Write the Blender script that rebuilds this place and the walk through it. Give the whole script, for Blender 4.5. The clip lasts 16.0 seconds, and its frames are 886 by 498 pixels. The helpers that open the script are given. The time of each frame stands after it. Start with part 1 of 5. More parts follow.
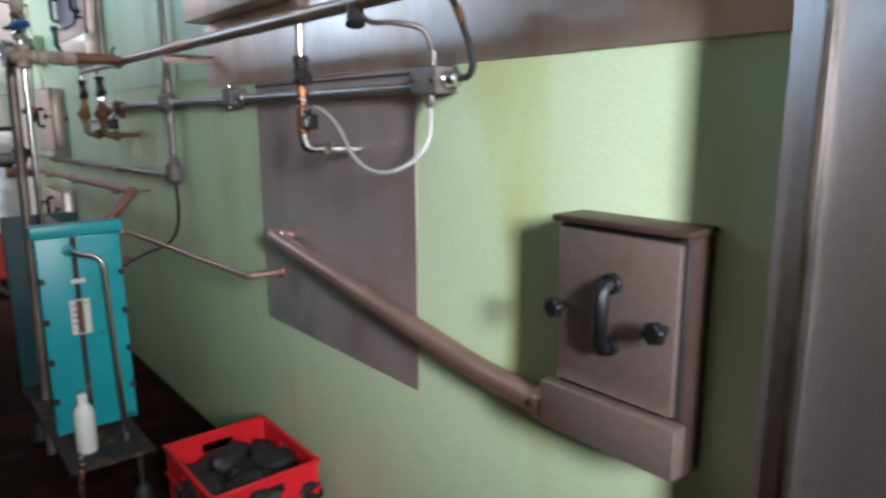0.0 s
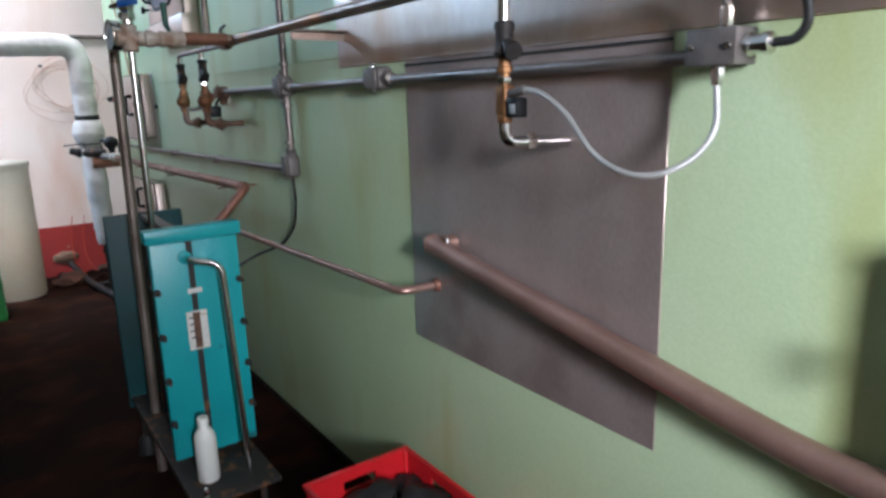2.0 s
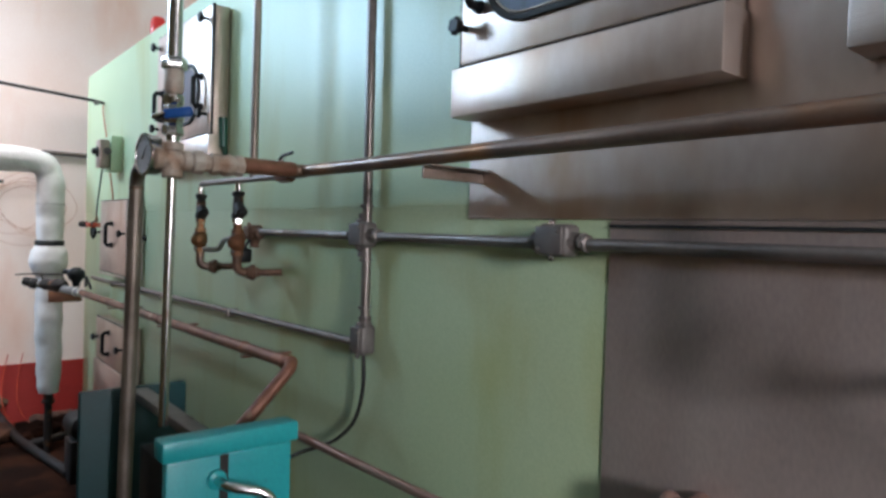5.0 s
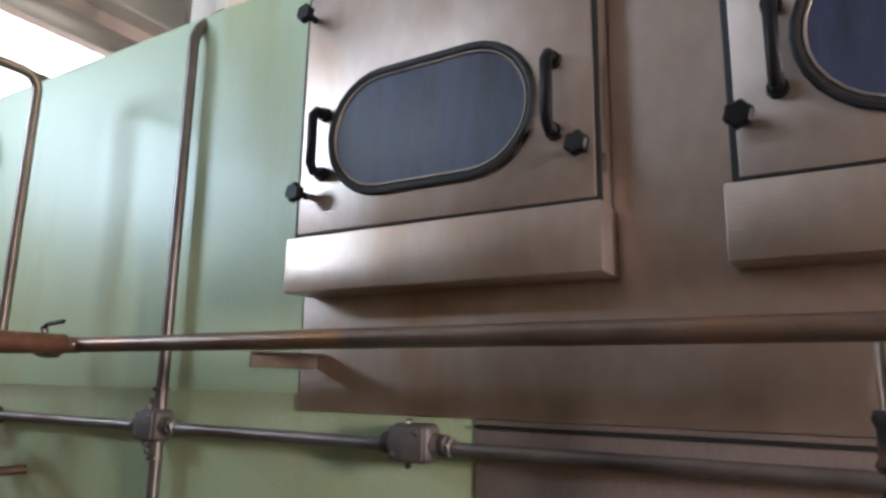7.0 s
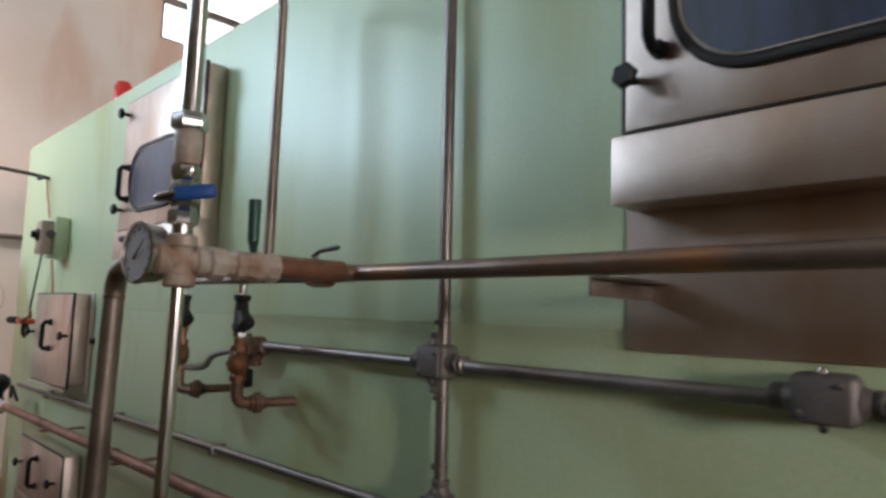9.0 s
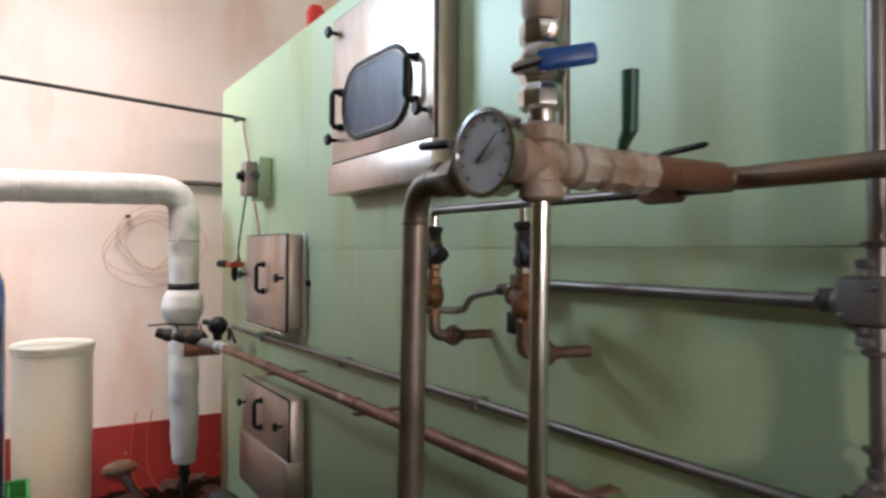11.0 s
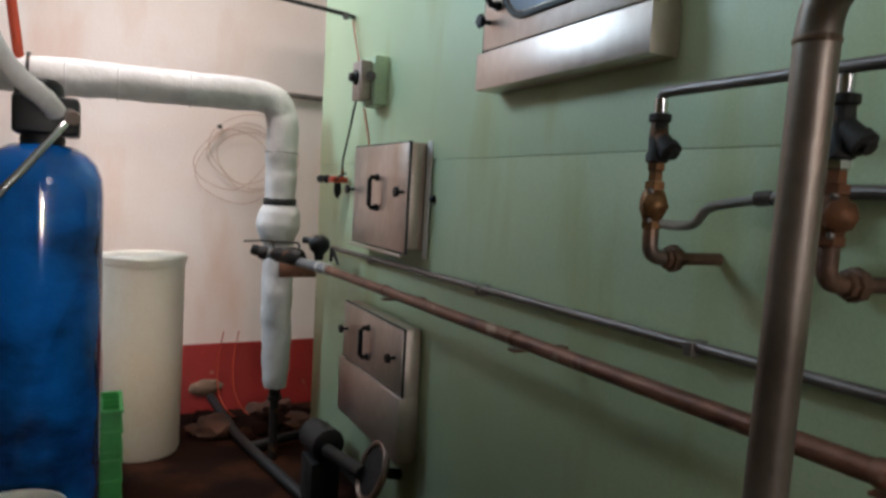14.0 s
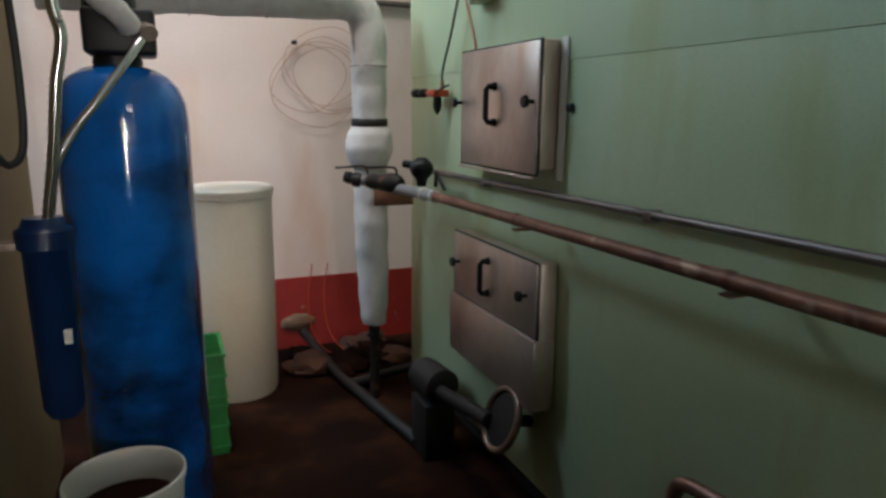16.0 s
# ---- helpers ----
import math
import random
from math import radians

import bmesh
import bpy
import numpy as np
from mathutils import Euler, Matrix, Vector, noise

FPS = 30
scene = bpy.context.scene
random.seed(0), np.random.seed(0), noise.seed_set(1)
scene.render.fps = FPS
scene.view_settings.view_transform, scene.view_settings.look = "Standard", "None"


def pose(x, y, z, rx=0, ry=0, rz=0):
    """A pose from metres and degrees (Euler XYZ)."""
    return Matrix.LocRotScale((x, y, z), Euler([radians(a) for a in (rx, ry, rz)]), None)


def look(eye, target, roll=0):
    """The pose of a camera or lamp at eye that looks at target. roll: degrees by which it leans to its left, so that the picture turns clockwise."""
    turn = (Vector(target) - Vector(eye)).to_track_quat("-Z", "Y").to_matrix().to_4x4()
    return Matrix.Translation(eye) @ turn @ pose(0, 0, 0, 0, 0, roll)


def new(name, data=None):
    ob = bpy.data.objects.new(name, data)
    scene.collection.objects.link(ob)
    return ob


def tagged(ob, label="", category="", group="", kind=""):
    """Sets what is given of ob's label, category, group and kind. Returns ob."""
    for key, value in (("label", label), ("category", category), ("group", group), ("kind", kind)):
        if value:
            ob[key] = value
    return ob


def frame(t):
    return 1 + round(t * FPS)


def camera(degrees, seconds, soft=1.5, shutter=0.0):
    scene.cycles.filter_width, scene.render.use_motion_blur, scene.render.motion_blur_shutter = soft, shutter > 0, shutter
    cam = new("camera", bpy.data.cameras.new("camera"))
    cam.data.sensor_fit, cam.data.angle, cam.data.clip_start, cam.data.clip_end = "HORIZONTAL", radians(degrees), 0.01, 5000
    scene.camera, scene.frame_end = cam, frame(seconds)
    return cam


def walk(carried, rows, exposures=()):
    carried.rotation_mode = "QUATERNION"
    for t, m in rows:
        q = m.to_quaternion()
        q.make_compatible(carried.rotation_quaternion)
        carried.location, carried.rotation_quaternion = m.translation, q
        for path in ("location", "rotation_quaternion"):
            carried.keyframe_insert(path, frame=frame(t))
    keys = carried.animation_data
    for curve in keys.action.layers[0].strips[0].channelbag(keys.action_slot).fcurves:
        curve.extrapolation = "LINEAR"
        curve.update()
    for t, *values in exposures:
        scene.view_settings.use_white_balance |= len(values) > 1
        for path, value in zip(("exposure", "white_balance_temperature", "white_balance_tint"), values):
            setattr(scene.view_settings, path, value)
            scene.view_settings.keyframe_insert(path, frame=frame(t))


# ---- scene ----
cam = camera(67.8, 16.0, soft=2.8, shutter=0.4)
PATH = [
    (0, (0.079, 0.011, 1.529), (1.185, 1.337, 1.184), -0.3),
    (0.5, (0.033, 0.116, 1.548), (1.023, 1.529, 1.199), -1.3),
    (1, (-0.004, 0.268, 1.542), (0.99, 1.662, 1.138), -1.1),
    (1.5, (-0.012, 0.403, 1.539), (1.006, 1.757, 1.06), -1.1),
    (2, (0.027, 0.533, 1.546), (1.012, 1.936, 1.147), -1.7),
    (2.5, (0.053, 0.693, 1.56), (1.019, 2.129, 1.243), -1.3),
    (3, (0.033, 0.843, 1.566), (0.954, 2.318, 1.292), -0),
    (3.2, (0.039, 0.884, 1.56), (0.957, 2.363, 1.293), -1.2),
    (5.3, (-0.008, 1.466, 1.61), (1.134, 2.805, 1.65), 1.5),
    (5.5, (0.016, 1.518, 1.612), (1.162, 2.849, 1.724), 1.4),
    (6, (0.016, 1.56, 1.634), (1.401, 2.622, 1.863), 2.4),
    (6.5, (0.023, 1.566, 1.678), (1.464, 2.524, 2.0), 0.9),
    (7, (0.026, 1.595, 1.705), (1.502, 2.487, 2.051), 1),
    (7.5, (0.019, 1.668, 1.716), (1.449, 2.644, 2.028), 1.2),
    (8, (0.063, 1.766, 1.703), (1.445, 2.817, 1.993), 3.3),
    (8.5, (0.06, 1.854, 1.697), (1.332, 3.047, 1.932), 3.8),
    (9, (0.065, 1.986, 1.69), (1.296, 3.231, 1.867), 1.8),
    (9.5, (0.026, 2.118, 1.684), (1.188, 3.436, 1.793), 0.2),
    (10, (0.022, 2.24, 1.671), (1.118, 3.618, 1.7), 0.9),
    (12.3, (-0.009, 2.815, 1.655), (0.798, 4.379, 1.654), -0.3),
    (12.5, (-0.023, 2.856, 1.644), (0.786, 4.419, 1.604), 0.4),
    (13, (-0.025, 2.946, 1.617), (0.802, 4.497, 1.512), 1.4),
    (13.5, (-0.027, 2.981, 1.591), (0.774, 4.545, 1.515), 1.7),
    (14, (-0.048, 2.973, 1.551), (0.766, 4.527, 1.404), 3.3),
    (14.5, (-0.054, 3.04, 1.518), (0.766, 4.578, 1.272), 3.4),
    (15, (-0.09, 3.115, 1.526), (0.686, 4.673, 1.261), 1.6),
    (15.5, (-0.114, 3.22, 1.519), (0.601, 4.787, 1.155), 2.2),
    (16, (-0.123, 3.399, 1.522), (0.546, 4.985, 1.157), 0.5),
]
EXPOSURE = [(0.0, 0.1, 6100, 13), (1.5, 0.15, 5900, 12), (3.2, -0.1, 6100, 11), (5.5, 0.0, 6300, 14), (6.0, -0.3, 6300, 15), (6.5, -0.25, 6500, 17), (7.0, 0.0, 7200, 22), (8.0, -0.35, 6900, 18), (9.3, -0.25, 7200, 19), (10.0, 0.2, 7300, 19), (12.5, -0.6, 7100, 17), (14.5, -0.5, 6850, 13), (16.0, -0.78, 6850, 12)]
walk(cam, [(t, look(eye, target, roll)) for t, eye, target, roll in PATH], EXPOSURE)

# ---- world and light ----
world = bpy.data.worlds.new("sky")
scene.world = world
world.use_nodes = True
sky = world.node_tree.nodes.new("ShaderNodeTexSky")
sky.sky_type, sky.sun_disc = "NISHITA", False
sky.sun_elevation, sky.sun_rotation = radians(50), radians(30)
world.node_tree.links.new(sky.outputs[0], world.node_tree.nodes["Background"].inputs[0])
world.node_tree.nodes["Background"].inputs[1].default_value = 0.12


def area_light(name, eye, target, sx, sy, power, colour):
    data = bpy.data.lights.new(name, "AREA")
    data.shape, data.size, data.size_y, data.energy, data.color = "RECTANGLE", sx, sy, power, colour
    ob = new(name, data)
    ob.matrix_world = look(eye, target)
    return ob


# daylight from a tall gate behind and a high window in the far wall beyond the partition; the other four lamps are
# added: a strip by the gate, one in the roof at the far end, one high to the side, one high behind
area_light("gate_daylight", (-0.2, -1.95, 2.15), (1.05, 0.75, 1.3), 0.30, 0.7, 21, (0.97, 0.98, 1.0)).data.spread = radians(56)
# narrow strip added only to draw the highlight down the blue tank
area_light("tank_highlight_strip", (0.2, -1.9, 1.3), (-0.2, 5.2, 1.1), 0.022, 1.8, 1.9, (1.0, 0.99, 0.98)).data.spread = radians(12)
area_light("window_daylight", (-2.0, 7.40, 3.75), (1.0, 3.2, 2.2), 1.4, 1.1, 200, (0.50, 0.76, 1.0))
# out of view, added to give the steel sheets their bluish sheen
area_light("steel_sheen_light", (-3.15, 4.6, 3.4), (1.0, 2.0, 1.9), 2.2, 1.4, 105, (0.55, 0.78, 1.0))
# unseen lamp added to brighten the roof beams and upper far wall
area_light("beam_fill", (2.4, -1.95, 4.3), (2.6, 7.5, 4.7), 2.4, 0.7, 48, (1.0, 0.97, 0.95)).data.spread = radians(70)
# unseen roof lamp, narrowed onto the far wall to brighten it
area_light("far_wall_fill", (-0.1, 5.9, 5.05), (0.2, 7.5, 1.0), 1.0, 0.8, 42, (1.0, 0.95, 0.95)).data.spread = radians(64)

# ---- materials ----
def material(name, colour, rough=0.5, metal=0.0, dark=None, scale=6.0, fine=80.0, bump=0.1, spread=0.5, stretch=(1, 1, 1), spec=0.5, speck=None, rough_var=0.1, coat=0.0, brush=None):
    """A painted or raw surface: two scales of noise mix colour and a worn tone; fine noise gives relief."""
    m = bpy.data.materials.new(name)
    m.use_nodes = True
    n, l = m.node_tree.nodes, m.node_tree.links
    b = n["Principled BSDF"]
    b.inputs["Metallic"].default_value = metal
    b.inputs["Specular IOR Level"].default_value = spec
    b.inputs["Coat Weight"].default_value = coat
    geo = n.new("ShaderNodeNewGeometry")
    mapping = n.new("ShaderNodeMapping")
    mapping.inputs["Scale"].default_value = stretch
    l.new(geo.outputs["Position"], mapping.inputs["Vector"])
    big, small = n.new("ShaderNodeTexNoise"), n.new("ShaderNodeTexNoise")
    for node, s, d in ((big, scale, 5.0), (small, fine, 3.0)):
        node.inputs["Scale"].default_value, node.inputs["Detail"].default_value = s, d
        l.new(mapping.outputs[0], node.inputs["Vector"])
    ramp = n.new("ShaderNodeValToRGB")
    dark = dark or tuple(c * 0.75 for c in colour)
    ramp.color_ramp.elements[0].position, ramp.color_ramp.elements[0].color = 0.5 - spread / 2, (*dark, 1)
    ramp.color_ramp.elements[1].position, ramp.color_ramp.elements[1].color = 0.5 + spread / 2, (*colour, 1)
    l.new(big.outputs[0], ramp.inputs[0])
    out = ramp.outputs[0]
    grain = n.new("ShaderNodeMix")
    grain.data_type, grain.blend_type = "RGBA", "OVERLAY"
    grain.inputs[0].default_value = 0.18
    l.new(out, grain.inputs[6])
    l.new(small.outputs[0], grain.inputs[7])
    out = grain.outputs[2]
    if speck:
        third = n.new("ShaderNodeTexNoise")
        third.inputs["Scale"].default_value, third.inputs["Detail"].default_value = speck[1], 6.0
        run = n.new("ShaderNodeMapping")
        run.inputs["Scale"].default_value = speck[4] if len(speck) > 4 else (1, 1, 1)
        l.new(geo.outputs["Position"], run.inputs["Vector"])
        l.new(run.outputs[0], third.inputs["Vector"])
        edge = n.new("ShaderNodeValToRGB")
        edge.color_ramp.elements[0].position, edge.color_ramp.elements[1].position = speck[2], speck[2] + speck[3]
        l.new(third.outputs[0], edge.inputs[0])
        mix = n.new("ShaderNodeMix")
        mix.data_type = "RGBA"
        mix.inputs[7].default_value = (*speck[0], 1)
        l.new(edge.outputs[0], mix.inputs[0])
        l.new(out, mix.inputs[6])
        out = mix.outputs[2]
    l.new(out, b.inputs["Base Color"])
    rr = n.new("ShaderNodeMapRange")
    rr.inputs[3].default_value, rr.inputs[4].default_value = max(0.03, rough - rough_var), min(1, rough + rough_var)
    l.new(big.outputs[0], rr.inputs[0])
    l.new(rr.outputs[0], b.inputs["Roughness"])
    if bump:
        bp = n.new("ShaderNodeBump")
        bp.inputs["Strength"].default_value, bp.inputs["Distance"].default_value = bump, 0.004
        height = small
        if brush:
            run = n.new("ShaderNodeMapping")
            run.inputs["Scale"].default_value = brush
            l.new(geo.outputs["Position"], run.inputs["Vector"])
            height = n.new("ShaderNodeTexNoise")
            height.inputs["Scale"].default_value, height.inputs["Detail"].default_value = 1.0, 2.0
            l.new(run.outputs[0], height.inputs["Vector"])
        l.new(height.outputs[0], bp.inputs["Height"])
        l.new(bp.outputs[0], b.inputs["Normal"])
    return m


M = {
    "green": material("green_paint", (0.51, 0.615, 0.405), 0.40, dark=(0.45, 0.555, 0.32), scale=1.8, fine=160, bump=0.03, speck=((0.38, 0.38, 0.10), 3.0, 0.54, 0.32, (1, 1.3, 0.3))),
    # warm base includes the tint reflected from the walls; the specks are stains
    "steel": material("warm_stained_steel", (0.66, 0.55, 0.49), 0.34, 0.8, dark=(0.50, 0.39, 0.33), scale=2.6, fine=26, bump=0.16, brush=(60, 25, 800), stretch=(1, 1.3, 0.8), speck=((0.46, 0.31, 0.22), 3.4, 0.50, 0.25, (1, 1.4, 0.7))),
    "cabinet": material("brushed_steel", (0.60, 0.56, 0.54), 0.33, 0.92, dark=(0.46, 0.40, 0.38), scale=2.2, fine=70, bump=0.25, brush=(60, 800, 25), stretch=(1, 3, 0.6), speck=((0.5, 0.36, 0.28), 3.0, 0.6, 0.2)),
    "sheet": material("dull_brown_steel_sheet", (0.53, 0.45, 0.42), 0.34, 0.6, dark=(0.38, 0.29, 0.265), scale=2.4, fine=80, bump=0.04, stretch=(1, 2, 0.8), speck=((0.26, 0.17, 0.15), 3.3, 0.6, 0.25)),
    "dullpipe": material("dull_brown_pipe", (0.42, 0.35, 0.30), 0.44, 0.7, dark=(0.19, 0.145, 0.12), scale=7, fine=90, bump=0.05),
    "steel_dark": material("dull_steel", (0.46, 0.36, 0.32), 0.40, 0.85, dark=(0.33, 0.25, 0.22), scale=3.5, fine=60, bump=0.06, speck=((0.25, 0.15, 0.09), 5, 0.6, 0.15)),
    "chrome": material("bright_steel", (0.72, 0.70, 0.68), 0.2, 1.0, scale=9, fine=90, bump=0.03, speck=((0.4, 0.28, 0.2), 14, 0.62, 0.1)),
    "galv": material("galvanised_conduit", (0.27, 0.235, 0.22), 0.42, 0.7, dark=(0.16, 0.13, 0.115), scale=11, fine=90, bump=0.08),
    "rustbox": material("corroded_cast_iron", (0.20, 0.105, 0.065), 0.55, 0.45, dark=(0.08, 0.045, 0.033), scale=28, fine=150, bump=0.4),
    "castbox": material("grey_cast_metal", (0.19, 0.168, 0.158), 0.55, 0.4, dark=(0.11, 0.093, 0.085), scale=20, fine=150, bump=0.2),
    "blackpipe": material("blackened_pipe", (0.28, 0.20, 0.16), 0.36, 0.7, dark=(0.16, 0.11, 0.09), scale=7, fine=110, bump=0.12, speck=((0.36, 0.18, 0.09), 5, 0.5, 0.2)),
    "rust": material("rusty_pipe", (0.33, 0.145, 0.09), 0.42, 0.35, dark=(0.11, 0.04, 0.025), scale=14, fine=120, bump=0.4, speck=((0.42, 0.27, 0.19), 17, 0.62, 0.08)),
    "iron": material("dark_cast_iron", (0.032, 0.027, 0.025), 0.6, 0.3, scale=22, fine=140, bump=0.4, speck=((0.16, 0.07, 0.03), 20, 0.57, 0.1)),
    "brass": material("tarnished_brass", (0.34, 0.17, 0.07), 0.46, 0.75, dark=(0.11, 0.045, 0.022), scale=26, fine=150, bump=0.2),
    "rustbrass": material("rusted_brass", (0.24, 0.095, 0.04), 0.55, 0.5, dark=(0.10, 0.038, 0.02), scale=30, fine=150, bump=0.35),
    "copper": material("brown_lacquered_pipe", (0.36, 0.22, 0.18), 0.34, 0.6, dark=(0.26, 0.15, 0.12), scale=8, fine=90, bump=0.08),
    "scale": material("limescaled_fitting", (0.66, 0.60, 0.53), 0.6, 0.2, dark=(0.34, 0.17, 0.09), scale=16, fine=120, bump=0.4),
    "black": material("black_plastic", (0.007, 0.007, 0.008), 0.42, spec=0.3, bump=0.03, scale=20, fine=200),
    "rubber": material("black_rubber", (0.02, 0.019, 0.018), 0.6, bump=0.1, scale=20, fine=200),
    # bluish base colour stands in for the window's reflection in the glass
    "glass": material("dark_sight_glass", (0.07, 0.09, 0.17), 0.32, 0.0, dark=(0.03, 0.034, 0.042), scale=5, fine=40, bump=0.0, spec=0.35, stretch=(1, 4, 0.7), speck=((0.12, 0.12, 0.13), 4, 0.6, 0.25)),
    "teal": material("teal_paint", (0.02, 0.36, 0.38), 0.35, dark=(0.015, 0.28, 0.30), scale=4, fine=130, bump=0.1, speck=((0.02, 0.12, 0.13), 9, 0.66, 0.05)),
    # the front plate's teal, darkened in colour for the shade at the rear
    "teal_shaded": material("shaded_teal_paint", (0.005, 0.06, 0.066), 0.55, dark=(0.004, 0.03, 0.033), scale=5, fine=120, bump=0.15),
    "braid": material("steel_wire_braid", (0.56, 0.55, 0.53), 0.5, 0.55, scale=14, fine=260, bump=0.4),
    "bronze": material("mottled_bronze", (0.40, 0.29, 0.21), 0.5, 0.4, dark=(0.15, 0.085, 0.055), scale=30, fine=120, bump=0.35),
    "blue": material("blue_gelcoat", (0.001, 0.11, 0.42), 0.06, dark=(0.001, 0.014, 0.06), rough_var=0.03, scale=2.2, fine=70, bump=0.14, spread=0.25, stretch=(1, 1, 1.6), coat=0.5, brush=(12, 12, 230)),
    # blue filter housing darkened in colour for the shade by the partition
    "blue_shaded": material("shaded_blue_plastic", (0.002, 0.022, 0.09), 0.3, dark=(0.001, 0.012, 0.05), scale=6, fine=90, bump=0.05),
    "bluelever": material("blue_vinyl", (0.02, 0.12, 0.45), 0.4, bump=0.05),
    "greenlever": material("green_vinyl", (0.01, 0.09, 0.06), 0.4, bump=0.05),
    "white": material("white_plastic", (0.80, 0.79, 0.74), 0.4, dark=(0.74, 0.72, 0.66), scale=4, fine=90, bump=0.03),
    "brine": material("translucent_white_tank", (0.82, 0.76, 0.66), 0.45, dark=(0.78, 0.58, 0.40), scale=1.3, fine=60, bump=0.04),
    "red": material("red_plastic", (0.62, 0.012, 0.02), 0.38, dark=(0.45, 0.01, 0.012), scale=7, fine=120, bump=0.06),
    "greencrate": material("green_plastic", (0.03, 0.3, 0.06), 0.4, dark=(0.02, 0.2, 0.04), scale=7, fine=120, bump=0.06),
    "cloth": material("pipe_lagging_cloth", (0.72, 0.7, 0.68), 0.8, dark=(0.58, 0.55, 0.54), scale=9, fine=60, bump=0.5, speck=((0.5, 0.4, 0.33), 5, 0.64, 0.1)),
    "wall": material("peach_plaster", (0.86, 0.77, 0.72), 0.8, dark=(0.80, 0.64, 0.56), scale=1.4, fine=70, bump=0.25, speck=((0.72, 0.45, 0.34), 1.5, 0.53, 0.24, (1.4, 1, 0.5))),
    "dado": material("red_oil_paint", (0.42, 0.035, 0.03), 0.5, dark=(0.3, 0.03, 0.025), scale=4, fine=70, bump=0.2, speck=((0.45, 0.25, 0.16), 7, 0.66, 0.06)),
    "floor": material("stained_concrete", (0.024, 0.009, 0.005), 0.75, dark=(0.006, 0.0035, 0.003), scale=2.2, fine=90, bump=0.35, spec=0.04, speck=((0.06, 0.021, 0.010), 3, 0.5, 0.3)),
    "brownwall": material("brown_grimy_plaster", (0.29, 0.21, 0.11), 0.8, dark=(0.19, 0.135, 0.07), scale=1.8, fine=60, bump=0.3),
    # walls out of view, kept dark to limit bounced light in the hall
    "low_bounce": material("low_bounce_plaster", (0.16, 0.14, 0.125), 0.85, dark=(0.1, 0.085, 0.075), scale=1.5, fine=60, bump=0.3),
    "ceiling": material("cream_ceiling", (0.8, 0.74, 0.68), 0.8, scale=1.3, fine=50, bump=0.2),
    "paper": material("paper_label", (0.75, 0.72, 0.66), 0.7, scale=30, bump=0.05, speck=((0.35, 0.2, 0.12), 30, 0.58, 0.08)),
    # shade and dark reflection on the drain hatch's sides, put into the colour
    "hatchside": material("darkened_hatch_steel", (0.085, 0.05, 0.042), 0.5, 0.5, scale=8, fine=90, bump=0.1),
    "mortar": material("dirty_mortar", (0.24, 0.15, 0.10), 0.9, dark=(0.12, 0.065, 0.04), scale=12, fine=60, bump=0.5),
    "dial": material("dial_face", (0.72, 0.72, 0.77), 0.35, scale=8, bump=0.0),
    "ink": material("dark_print", (0.03, 0.03, 0.035), 0.6, bump=0.0),
    "wire": material("copper_wire", (0.50, 0.24, 0.14), 0.5, 0.1, bump=0.0),
    "orange": material("red_orange_plastic", (0.55, 0.06, 0.02), 0.4, bump=0.05),
    "beacon": material("red_lens", (0.75, 0.05, 0.04), 0.2, bump=0.0),
    "ltgreen": material("pale_green_enclosure", (0.5, 0.66, 0.42), 0.45, bump=0.08),
    "pvc": material("grey_pvc", (0.3, 0.31, 0.32), 0.45, scale=12, bump=0.08),
    "rubble": material("reddish_earth", (0.13, 0.05, 0.026), 0.9, dark=(0.05, 0.025, 0.018), scale=9, fine=60, bump=0.6),
    "sludge": material("dark_rubble", (0.010, 0.009, 0.009), 0.6, scale=12, fine=60, bump=0.6),
}


def glow(name, colour, strength):
    m = bpy.data.materials.new(name)
    m.use_nodes = True
    b = m.node_tree.nodes["Principled BSDF"]
    b.inputs["Base Color"].default_value = (0.8, 0.85, 0.9, 1)
    b.inputs["Emission Color"].default_value, b.inputs["Emission Strength"].default_value = (*colour, 1), strength
    return m


M["skyglow"] = glow("overcast_sky", (0.9, 0.95, 1.0), 3.0)


# ---- building helpers ----
def thing(name, at, label, category, group="", kind=""):
    ob = new(name)
    ob.location = at
    return tagged(ob, label, category, group, kind)


def base_of(ob):
    place = Vector((0, 0, 0))
    while ob:
        place += ob.location
        ob = ob.parent
    return place


def part(name, bm, mat, parent=None, label="", smooth=40):
    """Links a bmesh given in world coordinates as one mesh, under a thing or a part."""
    if parent:
        bmesh.ops.translate(bm, verts=bm.verts, vec=-base_of(parent))
    bmesh.ops.recalc_face_normals(bm, faces=bm.faces)
    me = bpy.data.meshes.new(name)
    for f in bm.faces:
        f.smooth = True
    for e in bm.edges:
        e.smooth = len(e.link_faces) == 2 and e.calc_face_angle(0) < radians(smooth)
    bm.to_mesh(me)
    bm.free()
    me.materials.append(M[mat])
    ob = new(name, me)
    ob.parent = parent
    if label:
        tagged(ob, label)
    return ob


def single(name, bm, mat, label, category, group="", kind="", at=None):
    """A top-level thing of one mesh, with its origin at its base."""
    vs = [v.co for v in bm.verts]
    low = min(v.z for v in vs)
    at = at or (sum(v.x for v in vs) / len(vs), sum(v.y for v in vs) / len(vs), low)
    bmesh.ops.translate(bm, verts=bm.verts, vec=-Vector(at))
    ob = part(name, bm, mat)
    ob.location = at
    return tagged(ob, label, category, group, kind)


